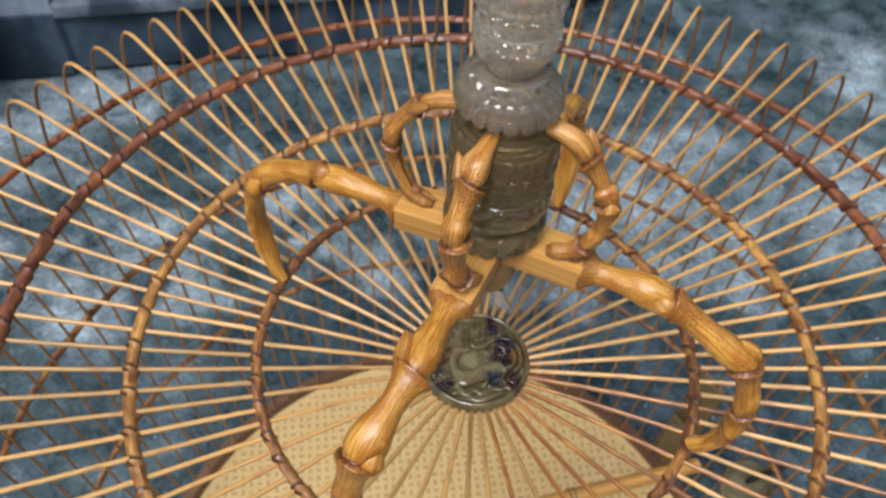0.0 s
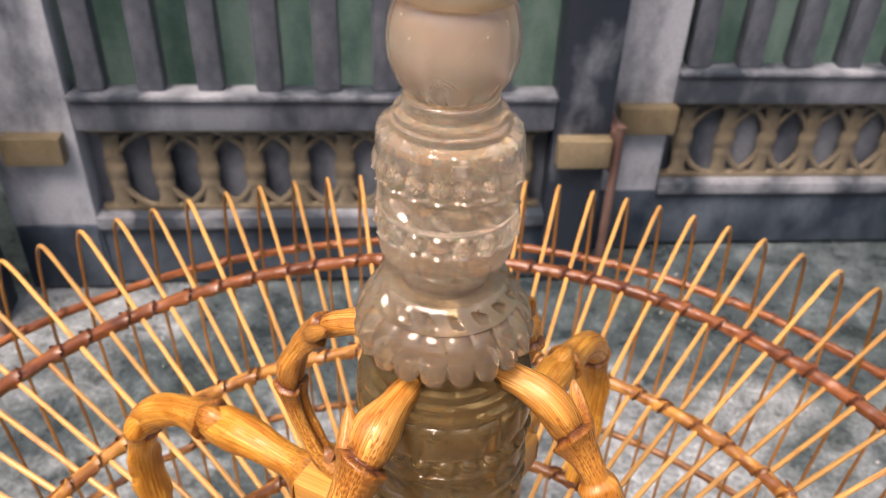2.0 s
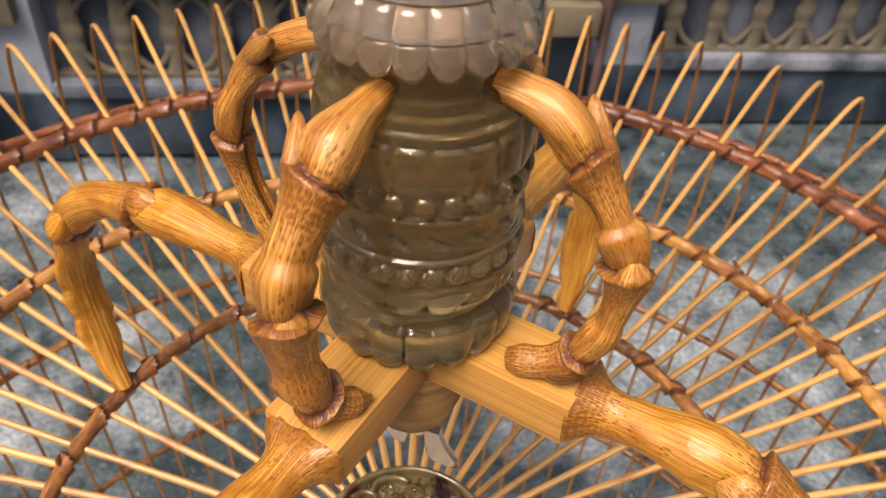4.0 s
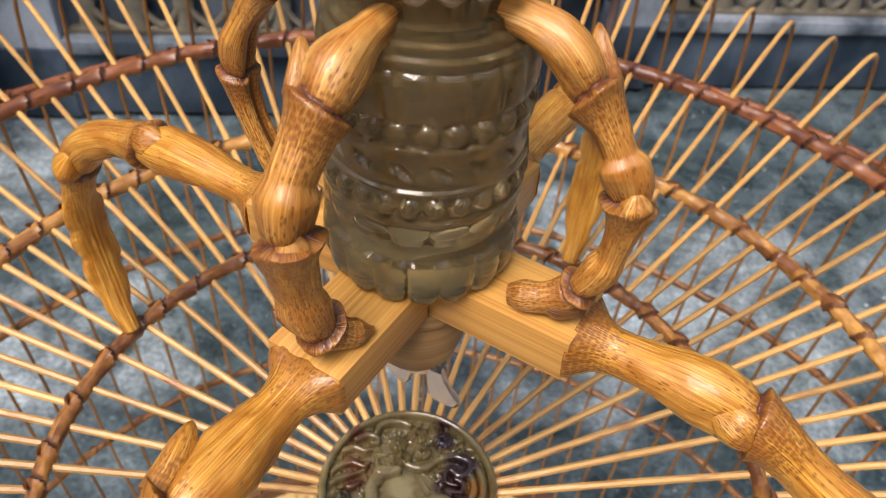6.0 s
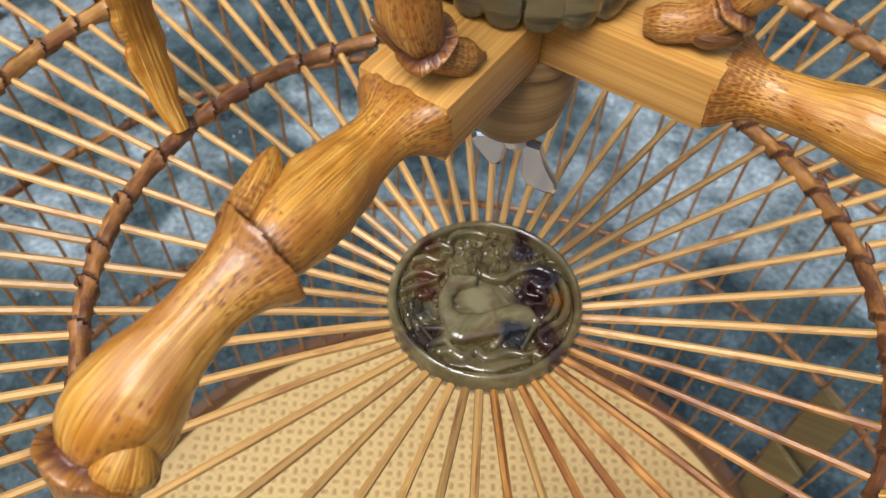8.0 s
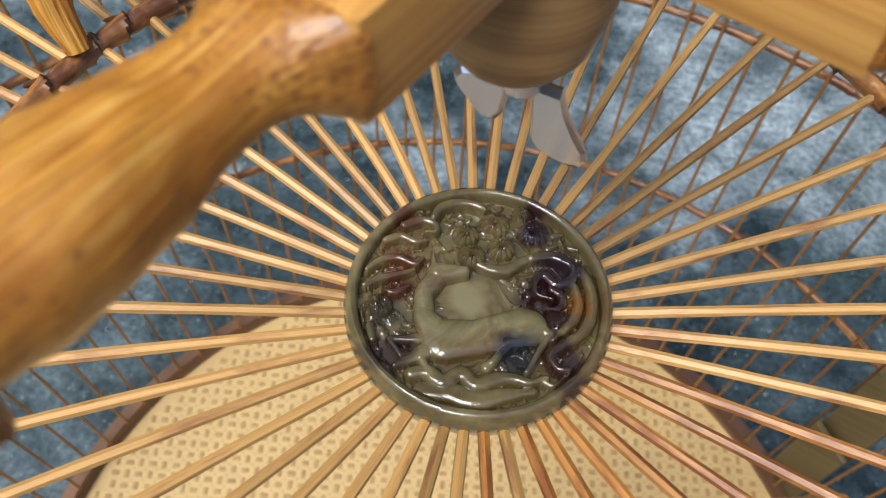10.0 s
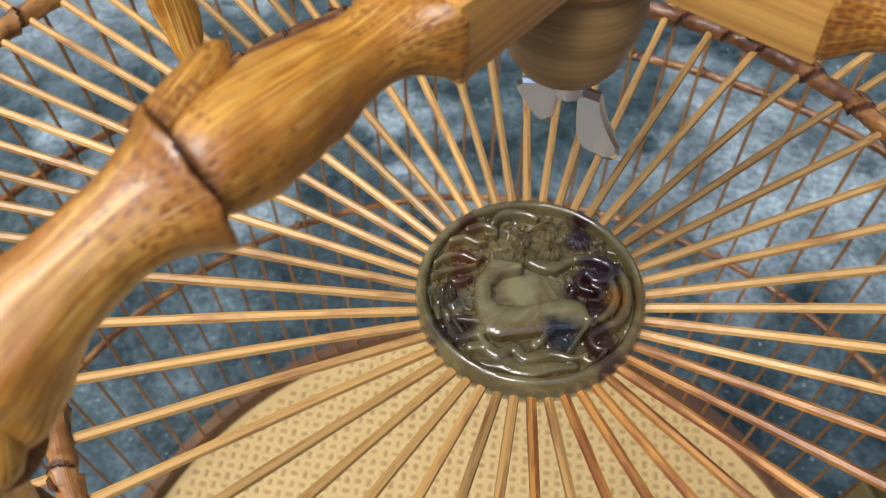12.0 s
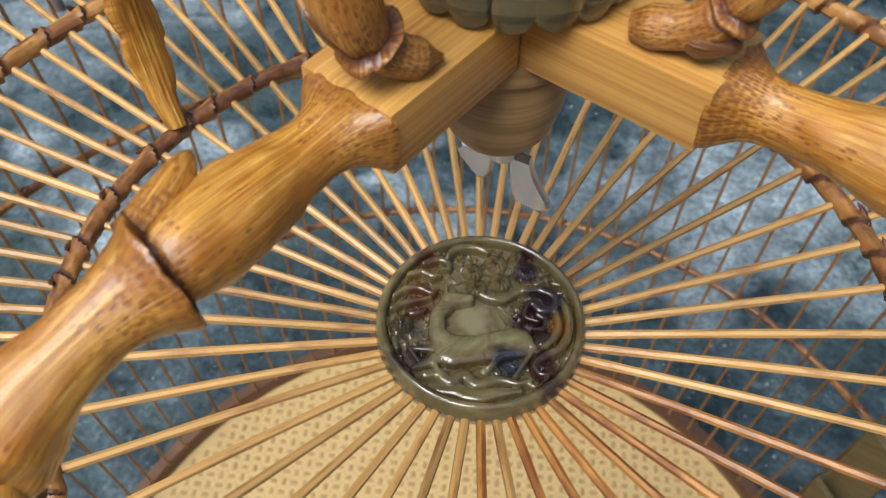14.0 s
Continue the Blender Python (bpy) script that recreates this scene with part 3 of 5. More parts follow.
for name, x, y, rz in (("wall_south", 0.0, -2.3, 0.0), ("wall_east", 2.5, 0.0, 90.0), ("wall_west", -2.5, 0.0, 90.0)):
    side = new(name, Geo().box((-2.6, -0.1, 0), (2.6, 0.1, 1.5)).mesh(name, M_SKY_BLOCKER))
    side.matrix_world = pose(x, y - (0.0 if rz == 0 else -0.1), GROUND, 0, 0, rz)
    tagged(side, "unseen grey wall added to cut low sky light", "wall", kind="structure")
tagged(wall, "faded green sheet wall behind the gate bars", "wall", kind="structure")

# ---------------------------------------------------------------- the bird cage
BARS = 92
PHASE = radians(0.70)
R1, Z1, R2, Z2, R3, Z3 = 0.0977, 0.0070, 0.1486, 0.0153, 0.2016, 0.0257
cage = thing("bird_cage", "large round bamboo bird cage with dished top, standing on concrete", "bird cage", (0, 0, 0))
WALL_PROFILE = [(0.235, 0.0335), (0.257, 0.0378), (0.2685, 0.0345), (0.2765, 0.022), (0.2825, 0.002), (0.2875, -0.024), (0.287, -0.06), (0.2665, -0.14), (0.2575, -0.262), (0.236, -0.388)]
ROOF = [(R1, Z1), (R2, Z2), (R3, Z3)]


def bar_mesh(name, profile, seg, r, mat=None):
    pts = smooth_path([(x, 0, z) for x, z in profile], 4)
    # past the roof bend bars thin a little and carry painted shade
    wall_shade = [min(1.0, max(0.0, (p.x - 0.262) / 0.012)) if p.z > 0.02 else 1.0 * (p.x > 0.2) for p in pts]
    return Geo().sweep(pts, lambda i, t: r * (1 - 0.12 * wall_shade[i]) * (1 + 0.05 * math.sin(i * 1.7)), seg, joint=wall_shade).mesh(name, mat or M_RIB)


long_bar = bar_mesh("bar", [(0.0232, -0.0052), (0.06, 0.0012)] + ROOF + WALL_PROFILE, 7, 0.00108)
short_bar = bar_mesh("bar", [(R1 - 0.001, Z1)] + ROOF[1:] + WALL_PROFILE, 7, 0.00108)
shaded_long = bar_mesh("bar", [(0.0232, -0.0052), (0.06, 0.0012)] + ROOF + WALL_PROFILE, 7, 0.00108, M_RIB_SHADED)
rng = random.Random(4)
for k in range(BARS):
    # some bars on this side are browner: the hanger's shadow put into their colour
    bearing = (math.degrees(PHASE) + 360 * k / BARS + 180) % 360 - 180
    shaded = -78 < bearing < -6 and rng.random() < 0.5
    ob = new("bar", (shaded_long if shaded else long_bar) if k % 2 == 0 else short_bar)
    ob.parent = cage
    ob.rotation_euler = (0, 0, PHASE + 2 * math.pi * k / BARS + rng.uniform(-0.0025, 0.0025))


def hoop(name, r, z, tube, mat, label, seed, knots, bind_mat=None):
    """A hoop of rough cane: short pieces that flare at slanting joints, each with a pointed sheath that stands off it."""
    n = 1380
    path = [rim(r, z, 2 * math.pi * i / n) for i in range(n)]
    rr = random.Random(seed)
    node_at = [(q + 0.5 + rr.uniform(-0.22, 0.22)) * n / knots for q in range(knots)]
    step = 2 * math.pi * r / n
    near = [min(((i - q + n / 2) % n - n / 2 for q in node_at), key=abs) * step for i in range(n)]

    def past(i, t):
        return near[i] + 0.0016 * math.cos(t - 0.9) + 0.0005 * noise.noise((math.cos(t) * 2, math.sin(t) * 2, i * 0.02))

    def rad(i, t):
        bark = 1 + 0.13 * noise.noise((math.cos(t) * 2.4, math.sin(t) * 2.4, i * 0.06 + seed)) + 0.12 * noise.noise((math.cos(t) * 1.1, math.sin(t) * 1.1, i * 0.16 + seed * 3)) + 0.07 * noise.noise((math.cos(t) * 5, math.sin(t) * 5, i * 0.35))
        x = past(i, t)
        return tube * (bark + (0.36 * math.exp(-x / 0.0022) - 0.05 if x >= 0 else -0.2 * math.exp(x / 0.0018)))

    def mark(i, t):
        x = past(i, t)
        return 1.0 if -0.0012 < x < 0.0003 else 0.75 * math.exp(-x / 0.0012) if x > 0 else 0.5 * math.exp((x + 0.0012) / 0.001)
    ob = part(name, Geo().sweep(path, rad, 14, True, joint=mark), mat, cage, label)
    kinds = []
    for q in range(5):
        turns, tall = rr.uniform(0.24, 0.4), rr.uniform(1.25, 1.75)
        span = rr.uniform(0.004, 0.008) / r
        pts, m = [], 12
        for i in range(m + 1):
            t = i / m
            b = -0.5 + 2 * math.pi * turns * t
            lift = 1.0 + (tall - 1) * max(0.0, t - 0.55) / 0.45
            pts.append(rim(r + tube * lift * math.cos(b), z + tube * lift * math.sin(b), span * (t - 0.5)))
        kinds.append(Geo().sweep(pts, [0.00012 + 0.00085 * math.sin(math.pi * min(1.0, 0.15 + 0.85 * i / m)) ** 0.8 for i in range(m + 1)], 6).mesh("sheath", bind_mat or M_BIND))
    for q in range(knots):
        if rr.random() < 0.8:
            bd = new("sheath", rr.choice(kinds))
            bd.parent = ob
            bd.rotation_euler = (0, 0, 2 * math.pi * node_at[q] / n)
    return ob


hoop("roof_hoop", R1, Z1 + 0.0004, 0.0024, M_HOOP_INNER, "inner brown cane hoop", 1, 44)
hoop("roof_hoop", R2, Z2 + 0.0004, 0.0028, M_HOOP_MID, "golden brown cane hoop", 2, 66)
hoop("roof_hoop", R3, Z3 + 0.0004, 0.0031, M_HOOP_DARK, "thick dark brown cane hoop", 3, 84)
hoop("wall_hoop", 0.2905, -0.024, 0.0024, M_HOOP_RED, "red-brown cane hoop", 4, 84)
hoop("wall_hoop", 0.2695, -0.14, 0.0023, M_HOOP_INNER, "brown cane hoop", 5, 40)
hoop("wall_hoop", 0.2603, -0.262, 0.0023, M_HOOP_INNER, "brown cane hoop", 6, 40)
ring_profile = [(0.2345, -0.393), (0.2365, -0.387), (0.244, -0.387), (0.246, -0.391), (0.246, -0.409), (0.2345, -0.409), (0.2345, -0.393)]
part("base_ring", Geo().revolve(ring_profile, 128, caps=False), M_BASE, cage, "brown bent-wood base ring, darkened for its shade")

# woven floor mat: brown strip crossings, turned by quarter from one to the next, proud of the pale weave
mat_z = -0.3975
mat = part("floor_mat", Geo().revolve([(0.0005, mat_z), (0.2348, mat_z), (0.2348, mat_z - 0.004), (0.0005, mat_z - 0.004)], 96), M_STRIP, cage, "woven pale bamboo floor mat")
weave = Geo()
pitch = 0.0076
turn = radians(8)
cs, sn = math.cos(turn), math.sin(turn)
m = int(0.234 / pitch)
wr = random.Random(9)


def pad(px, py, ex, ey, rise):
    vv = []
    for kx, kz in ((1.0, 0.0001), (0.72, rise)):
        for sx, sy in ((-1, -1), (1, -1), (1, 1), (-1, 1)):
            x, y = px + sx * (ex - (1 - kx) * 0.002), py + sy * (ey - (1 - kx) * 0.002)
            vv.append((x * cs - y * sn, x * sn + y * cs, mat_z + kz))
    weave.add(vv, [(4, 5, 6, 7), (0, 1, 5, 4), (1, 2, 6, 5), (2, 3, 7, 6), (3, 0, 4, 7)])


for iy in range(-m, m + 1):
    for ix in range(-m, m + 1):
        cx, cy = ix * pitch + wr.uniform(-0.0003, 0.0003), iy * pitch + wr.uniform(-0.0003, 0.0003)
        if cx * cx + cy * cy > 0.229 ** 2:
            continue
        ex, ey = (0.0024, 0.0016) if (ix + iy) % 2 == 0 else (0.0015, 0.0027)
        pad(cx, cy, ex * wr.uniform(0.85, 1.1), ey * wr.uniform(0.85, 1.1), 0.0006)
        if cx * cx + cy * cy < 0.222 ** 2:
            pad(cx + pitch / 2, cy + pitch / 2, 0.0005, 0.0006, 0.0002)
tagged(part("weave", weave, M_MAT, mat, "brown strip crossings", smooth=False), kind="stuff")

# ---------------------------------------------------------------- carved medallion in the middle of the top


# strokes in millimetres: start, end, half width at both, height
ANIMAL = [
    (-4.5, -10.4, 1.5, -8.6, 4.3, 3.6, 1.0), (1.5, -8.4, 9.6, -4.6, 3.6, 4.2, 1.0), (-5.6, -10.4, -9.2, -6.4, 3.4, 2.2, 0.95), (-9.2, -6.4, -10.4, -1.6, 2.2, 1.9, 0.9),
    (-10.4, -1.6, -8.6, 2.4, 1.9, 2.1, 0.95), (-8.6, 3.2, -3.6, 4.4, 2.3, 1.1, 1.05), (-9.6, 4.2, -10.4, 7.4, 0.9, 0.35, 0.9), (10.4, -3.8, 14.0, -5.4, 2.2, 1.0, 0.85),
]
LEGS = [
    (-7.6, -13.4, -12.2, -17.4, 1.7, 0.8, 0.8), (-9.5, -11.2, -14.4, -12.4, 1.2, 0.8, 0.7), (-14.4, -12.4, -11.6, -15.2, 0.8, 0.7, 0.7), (-8.0, -14.6, -5.4, -18.4, 1.0, 0.6, 0.75),
    (14.0, -5.4, 12.4, -9.8, 1.0, 0.7, 0.8), (12.4, -9.8, 11.0, -13.6, 0.7, 0.8, 0.8), (7.6, -8.2, 4.6, -13.2, 1.2, 0.8, 0.8), (4.9, -12.6, 3.8, -14.2, 1.0, 1.2, 0.7),
]
# curling bands: half width at start and end, height, and the points that they run through
SCROLLS = [
    (1.1, 0.7, 0.85, [(8.5, 10.4), (12.5, 11.6), (16.4, 10.2), (16.6, 7.2), (13.8, 5.6), (11.2, 7.0), (9.8, 5.0), (10.6, 2.4), (13.6, 1.8)]),
    (0.9, 0.7, 0.8, [(13.2, 4.2), (15.2, 3.2), (15.2, 0.6), (13.0, -0.4)]),
    (1.0, 0.8, 0.95, [(18.2, 9.5), (20.4, 5.5), (21.2, 0.5), (19.6, -4.2), (16.4, -7.4), (14.8, -9.8), (16.4, -12.0), (18.6, -12.0), (18.4, -14.4)]),
    (0.8, 1.0, 0.8, [(17.4, 5.8), (18.6, 1.5), (17.2, -2.6), (14.8, -6.4)]),
    (0.8, 1.1, 0.75, [(-2.0, 6.9), (1.0, 6.2), (4.2, 7.0), (7.0, 9.4), (9.5, 10.6)]),
]
CLOUDS = [
    (0.8, 1.0, 0.9, [(-12.0, 15.6), (-11.0, 18.4), (-7.6, 20.2), (-3.6, 20.0), (-1.2, 18.4)]),
    (0.9, 0.6, 0.75, [(-17.4, 12.6), (-14.4, 14.6), (-11.6, 14.2), (-11.0, 12.4), (-12.8, 11.8)]),
    (0.8, 0.7, 0.7, [(-20.2, 8.4), (-17.4, 10.0), (-14.4, 9.2), (-12.6, 9.8)]),
    (0.7, 0.7, 0.75, [(-22.0, 1.0), (-20.0, 3.6), (-16.8, 4.9), (-13.4, 4.1), (-12.0, 5.6)]),
    (0.7, 0.7, 0.7, [(-21.6, -2.4), (-19.0, -0.2), (-15.8, 1.4), (-13.2, 2.8)]),
    (0.7, 0.6, 0.65, [(-17.6, -2.8), (-15.4, -2.4), (-13.4, -0.8)]),
]
GROUND_SWELL = [
    (1.2, 1.0, 0.75, [(-9.0, -18.0), (-6.4, -17.2), (-3.2, -18.4), (-0.4, -16.2), (2.6, -17.8), (6.0, -15.8), (8.8, -15.2), (12.0, -15.4), (14.6, -14.0)]),
    (1.6, 1.2, 0.55, [(-6.4, -20.6), (-1.5, -19.8), (3.5, -20.2), (8.0, -18.4), (12.8, -16.8)]),
    (0.6, 0.5, 0.7, [(13.6, -14.6), (16.4, -15.2), (17.8, -13.0)]),
]
LEAVES = [(11.8, 16.6, 13.6, 17.2, 0.9, 0.5, 0.6), (15.2, 14.6, 17.2, 14.2, 0.8, 0.4, 0.6), (14.6, 12.4, 17.8, 12.0, 0.8, 0.5, 0.55), (11.2, 13.4, 12.8, 14.4, 0.9, 0.5, 0.6), (-21.4, -8.0, -20.4, -12.2, 1.0, 1.3, 0.65), (-18.6, -10.4, -17.4, -13.0, 1.0, 0.8, 0.6)]
FLOWERS = [(-5.0, 13.4, 2.6), (0.3, 17.4, 2.8), (5.2, 20.4, 2.2), (8.0, 16.8, 3.1), (-3.0, 8.9, 2.7), (2.3, 11.9, 2.7), (-17.9, -5.6, 2.5), (-15.6, 17.0, 1.6)]


def relief(x, y):
    """Height over the recessed field in metres, and how far a spot belongs to the animal; x, y are arrays in millimetres."""
    wx = np.array([1.1 * noise.noise((p * 0.3, q * 0.3, 1.0)) + 0.3 * noise.noise((p * 1.1, q * 1.1, 2.0)) for p, q in zip(x, y)])
    curl = np.array([noise.noise((p * 0.3 + 0.8 * w, q * 0.3 - 0.7 * w, 3.0)) for p, q, w in zip(x, y, wx)])
    open_field = np.clip((np.hypot(x + 1.6, y - 0.6) - 5.6) / 3.0, 0, 1)
    h = np.maximum(0.0, 0.26 - np.abs(curl) * 1.6) * open_field
    animal = np.zeros_like(h)
    bands = []
    for r0, r1, top, run in SCROLLS + CLOUDS + GROUND_SWELL:
        line = smooth_path([(*p, 0) for p in run], 5)
        for k, (p0, p1) in enumerate(zip(line, line[1:])):
            w = [1.35 * (r0 + (r1 - r0) * q) * (0.55 + 0.45 * math.sin(math.pi * min(1.0, 0.12 + q)) ** 0.5) for q in (k / (len(line) - 1), (k + 1) / (len(line) - 1))]
            bands.append((p0.x, p0.y, p1.x, p1.y, *w, top))
    for kind, strokes in enumerate((ANIMAL, LEGS, bands, LEAVES)):
        for x0, y0, x1, y1, r0, r1, top in strokes:
            dx, dy = x1 - x0, y1 - y0
            t = np.clip(((x - x0) * dx + (y - y0) * dy) / (dx * dx + dy * dy), 0, 1)
            r = (r0 + (r1 - r0) * t) * (1 + 0.12 * wx * (kind > 1))
            q = np.hypot(x - x0 - t * dx, y - y0 - t * dy) / r
            dome = np.sqrt(np.clip(1 - q * q, 0, 1)) ** 0.8
            h = np.maximum(h, top * (0.35 + 0.65 * dome) * (q < 1))
            if kind < 2:
                animal = np.maximum(animal, np.clip((1 - q) * 3, 0, 1))
    for cx, cy, r in FLOWERS:
        q, a = np.hypot(x - cx, y - cy) / r, np.arctan2(y - cy, x - cx)
        cup = 0.95 * np.sqrt(np.clip(1 - (0.94 * q) ** 2, 0, 1)) * (0.84 + 0.16 * np.cos(a * 12)) - 0.3 * np.exp(-(q / 0.22) ** 2)
        h = np.where(q < 1, np.maximum(cup, 0.3), h)
    return h * 0.0031, animal


med = thing("medallion", "round olive jade medallion carved with a leaping animal and blossoms", "medallion", (0, 0, 0))
rings, segs = 170, 400


def polar(levels):
    """Rings of vertices, joined level to level."""
    faces = []
    for i in range(len(levels) // segs - 1):
        for k in range(segs):
            k2 = (k + 1) % segs
            faces.append((i * segs + k, (i + 1) * segs + k, (i + 1) * segs + k2, i * segs + k2))
    return faces


R_IN = 0.0229
disc = [(max(0.00002, R_IN * i / rings), 2 * math.pi * k / segs) for i in range(rings + 1) for k in range(segs)]
dx, dy = np.array([r * math.cos(a) for r, a in disc]), np.array([r * math.sin(a) for r, a in disc])
height, animal = relief(dx * 1000, dy * 1000)
fade = np.clip((R_IN - np.hypot(dx, dy)) / 0.0006, 0, 1)
verts = list(zip(dx.tolist(), dy.tolist(), (-0.0027 + height * fade).tolist()))
tone = np.maximum(animal, 1 - fade).tolist()
part("carving", Geo().add(verts, polar(verts), joint=tone), M_JADE_DISC, med, "animal and blossoms in relief")
verts = []
for r, z in ((0.0227, -0.0034), (0.0228, -0.0012), (0.0230, -0.0004), (0.0234, 0.0001), (0.0240, 0.0003), (0.0246, 0.0), (0.0251, -0.0009), (0.0255, -0.0024), (0.0256, -0.0042), (0.0254, -0.0064), (0.0246, -0.0082), (0.0225, -0.0092), (0.0002, -0.0092)):
    for k in range(segs):
        a = 2 * math.pi * k / segs
        verts.append((r * math.cos(a), r * math.sin(a), z + 0.00015 * noise.noise((math.cos(a) * 3, math.sin(a) * 3, r * 900))))
part("rim", Geo().add(verts, polar(verts), joint=[0.4] * len(verts)), M_JADE_DISC, med, "smooth raised rim")

# ---------------------------------------------------------------- the hanger over the cage
hanger = thing("cage_hanger", "carved agate column on four varnished bamboo arms over the cage top", "cage hanger", (0, 0, 0.07))
hanger.matrix_world = Matrix.Identity(4)
BEAM_TOP, BEAM_LOW = 0.0945, 0.0838


def bead_row(r, z, count, size, tall=1.15, phase=0.0):
    """A row of round beads standing off a band."""
    def f(a, zz):
        k = (a / (2 * math.pi) * count + phase) % 1.0 - 0.5
        q = (k * 2 * math.pi * r / count / size) ** 2 + ((zz - z) / (size * tall)) ** 2
        return size * 0.7 * math.sqrt(1 - q) if q < 1 else 0.0
    return f


def leaf_row(r, z, count, length, tilt, width, depth):
    """Slanting leaf cuts with a raised rim, carved round a band."""
    cs, sn = math.cos(tilt), math.sin(tilt)

    def f(a, zz):
        k = (a / (2 * math.pi) * count) % 1.0 - 0.5
        x, y = k * 2 * math.pi * r / count, zz - z
        p, q = (x * cs + y * sn) / (length / 2), (-x * sn + y * cs)
        if abs(p) >= 1:
            return 0.0
        w = width * (1 - p * p)
        e = abs(q) / max(w, 1e-6)
        return -depth * (1 - e) * (1 - p * p) if e < 1 else (0.3 * depth * (1 - (e - 1) / 0.8) * (1 - p * p) if e < 1.8 else 0.0)
    return f


def turned(name, rows, mat, label, seg=144, carving=(), step=0.00028):
    """rows of (r, z) or (r, z, petals, depth, drop): a turned stone with carved petals on some levels, and carving(angle, z) on top."""
    rows = [tuple(q) + (0, 0, 0) if len(q) == 2 else q for q in rows]
    fine = [rows[0]]
    for q0, q1 in zip(rows, rows[1:]):
        m = max(1, int(abs(q1[1] - q0[1]) / step)) if carving else 1
        for i in range(1, m + 1):
            t = i / m
            cnt = q1[2] or q0[2]
            fine.append((q0[0] + (q1[0] - q0[0]) * t, q0[1] + (q1[1] - q0[1]) * t, cnt, q0[3] + (q1[3] - q0[3]) * t, q0[4] + (q1[4] - q0[4]) * t))

    def mod(i, a):
        r, z, cnt, depth, drop = fine[i]
        dr, dz = 0.0, 0.0
        if cnt:
            c = abs(math.cos(cnt * a / 2)) ** 0.26
            dr, dz = -depth * (1 - c), drop * (1 - c)
        for f in carving:
            dr += f(a, z)
        return dr, dz
    geo = Geo().revolve([(q[0], q[1]) for q in fine], seg, mod)
    geo.v = [(p[0] - 0.0009 * min(1.0, max(0.0, (p[2] - 0.145) / 0.015)), p[1], p[2]) for p in geo.v]
    return part(name, geo, mat, hanger, label, angle=42)


FOOT_ROWS = [(0.0100, 0.0946), (0.0168, 0.0947, 18, 0.0012, 0.0026), (0.0181, 0.0953, 18, 0.0013, 0.0030), (0.0188, 0.0974, 18, 0.0012, 0.0014), (0.0190, 0.1004, 18, 0.0011, 0),
         (0.0188, 0.1030, 18, 0.0008, 0), (0.0181, 0.1046, 18, 0.0005, -0.0008), (0.0168, 0.1050), (0.0162, 0.1066), (0.0163, 0.1086), (0.0170, 0.1092, 16, 0.0006, 0.0018), (0.0182, 0.1096, 16, 0.0010, 0.0028), (0.0184, 0.1116, 16, 0.0007, 0.0012),
         (0.0180, 0.1138)]
BAND_ROWS = [(0.0184, 0.1144), (0.0184, 0.1152), (0.0176, 0.1155), (0.0175, 0.1205), (0.0183, 0.1208), (0.0183, 0.1216),
         (0.0178, 0.1220), (0.0178, 0.1290), (0.0183, 0.1294), (0.0183, 0.1301), (0.0175, 0.1304), (0.0174, 0.1347),
         (0.0181, 0.1350), (0.0183, 0.1360, 20, 0.0003, 0), (0.0184, 0.1385, 20, 0.0006, 0), (0.0183, 0.1412, 20, 0.0007, 0), (0.0180, 0.1426, 20, 0.0006, -0.0012), (0.0173, 0.1431),
         (0.0174, 0.1436), (0.0174, 0.1448), (0.0162, 0.1451), (0.0160, 0.1466), (0.0148, 0.1469), (0.0145, 0.1486), (0.0130, 0.1489), (0.0124, 0.1520), (0.0060, 0.1560)]
turned("lower_column", FOOT_ROWS + BAND_ROWS, M_AGATE_DARK, "dark smoky agate barrel with carved bands", 312, (bead_row(0.0175, 0.1180, 26, 0.00185), bead_row(0.0174, 0.1325, 24, 0.00195), leaf_row(0.0178, 0.1255, 17, 0.0062, 2.5, 0.0009, 0.0010)))


FLARE = [(0.0110, 0.1570), (0.0150, 0.1546, 20, 0.0020, 0.0034), (0.0166, 0.1532, 20, 0.0025, 0.0046), (0.0176, 0.1543, 20, 0.0024, 0.0032), (0.0176, 0.1566, 20, 0.0019, 0.0010), (0.0168, 0.1586, 20, 0.0007, 0), (0.0164, 0.1588, 20, 0.0002, 0), (0.0170, 0.1592, 20, 0.0010, -0.0003),
         (0.0160, 0.1610, 20, 0.0012, 0), (0.0150, 0.1625, 20, 0.0010, -0.0010), (0.0140, 0.1630, 20, 0.0001, 0), (0.0143, 0.1635), (0.0140, 0.1640), (0.0130, 0.1654), (0.0122, 0.1668), (0.0113, 0.1675), (0.0096, 0.1679), (0.0080, 0.1681)]
turned("flared_collar", FLARE, M_AGATE_MID, "smoky grey agate collar with scalloped skirt", 288, (leaf_row(0.0128, 0.1656, 17, 0.0046, 2.6, 0.0008, 0.0014),))


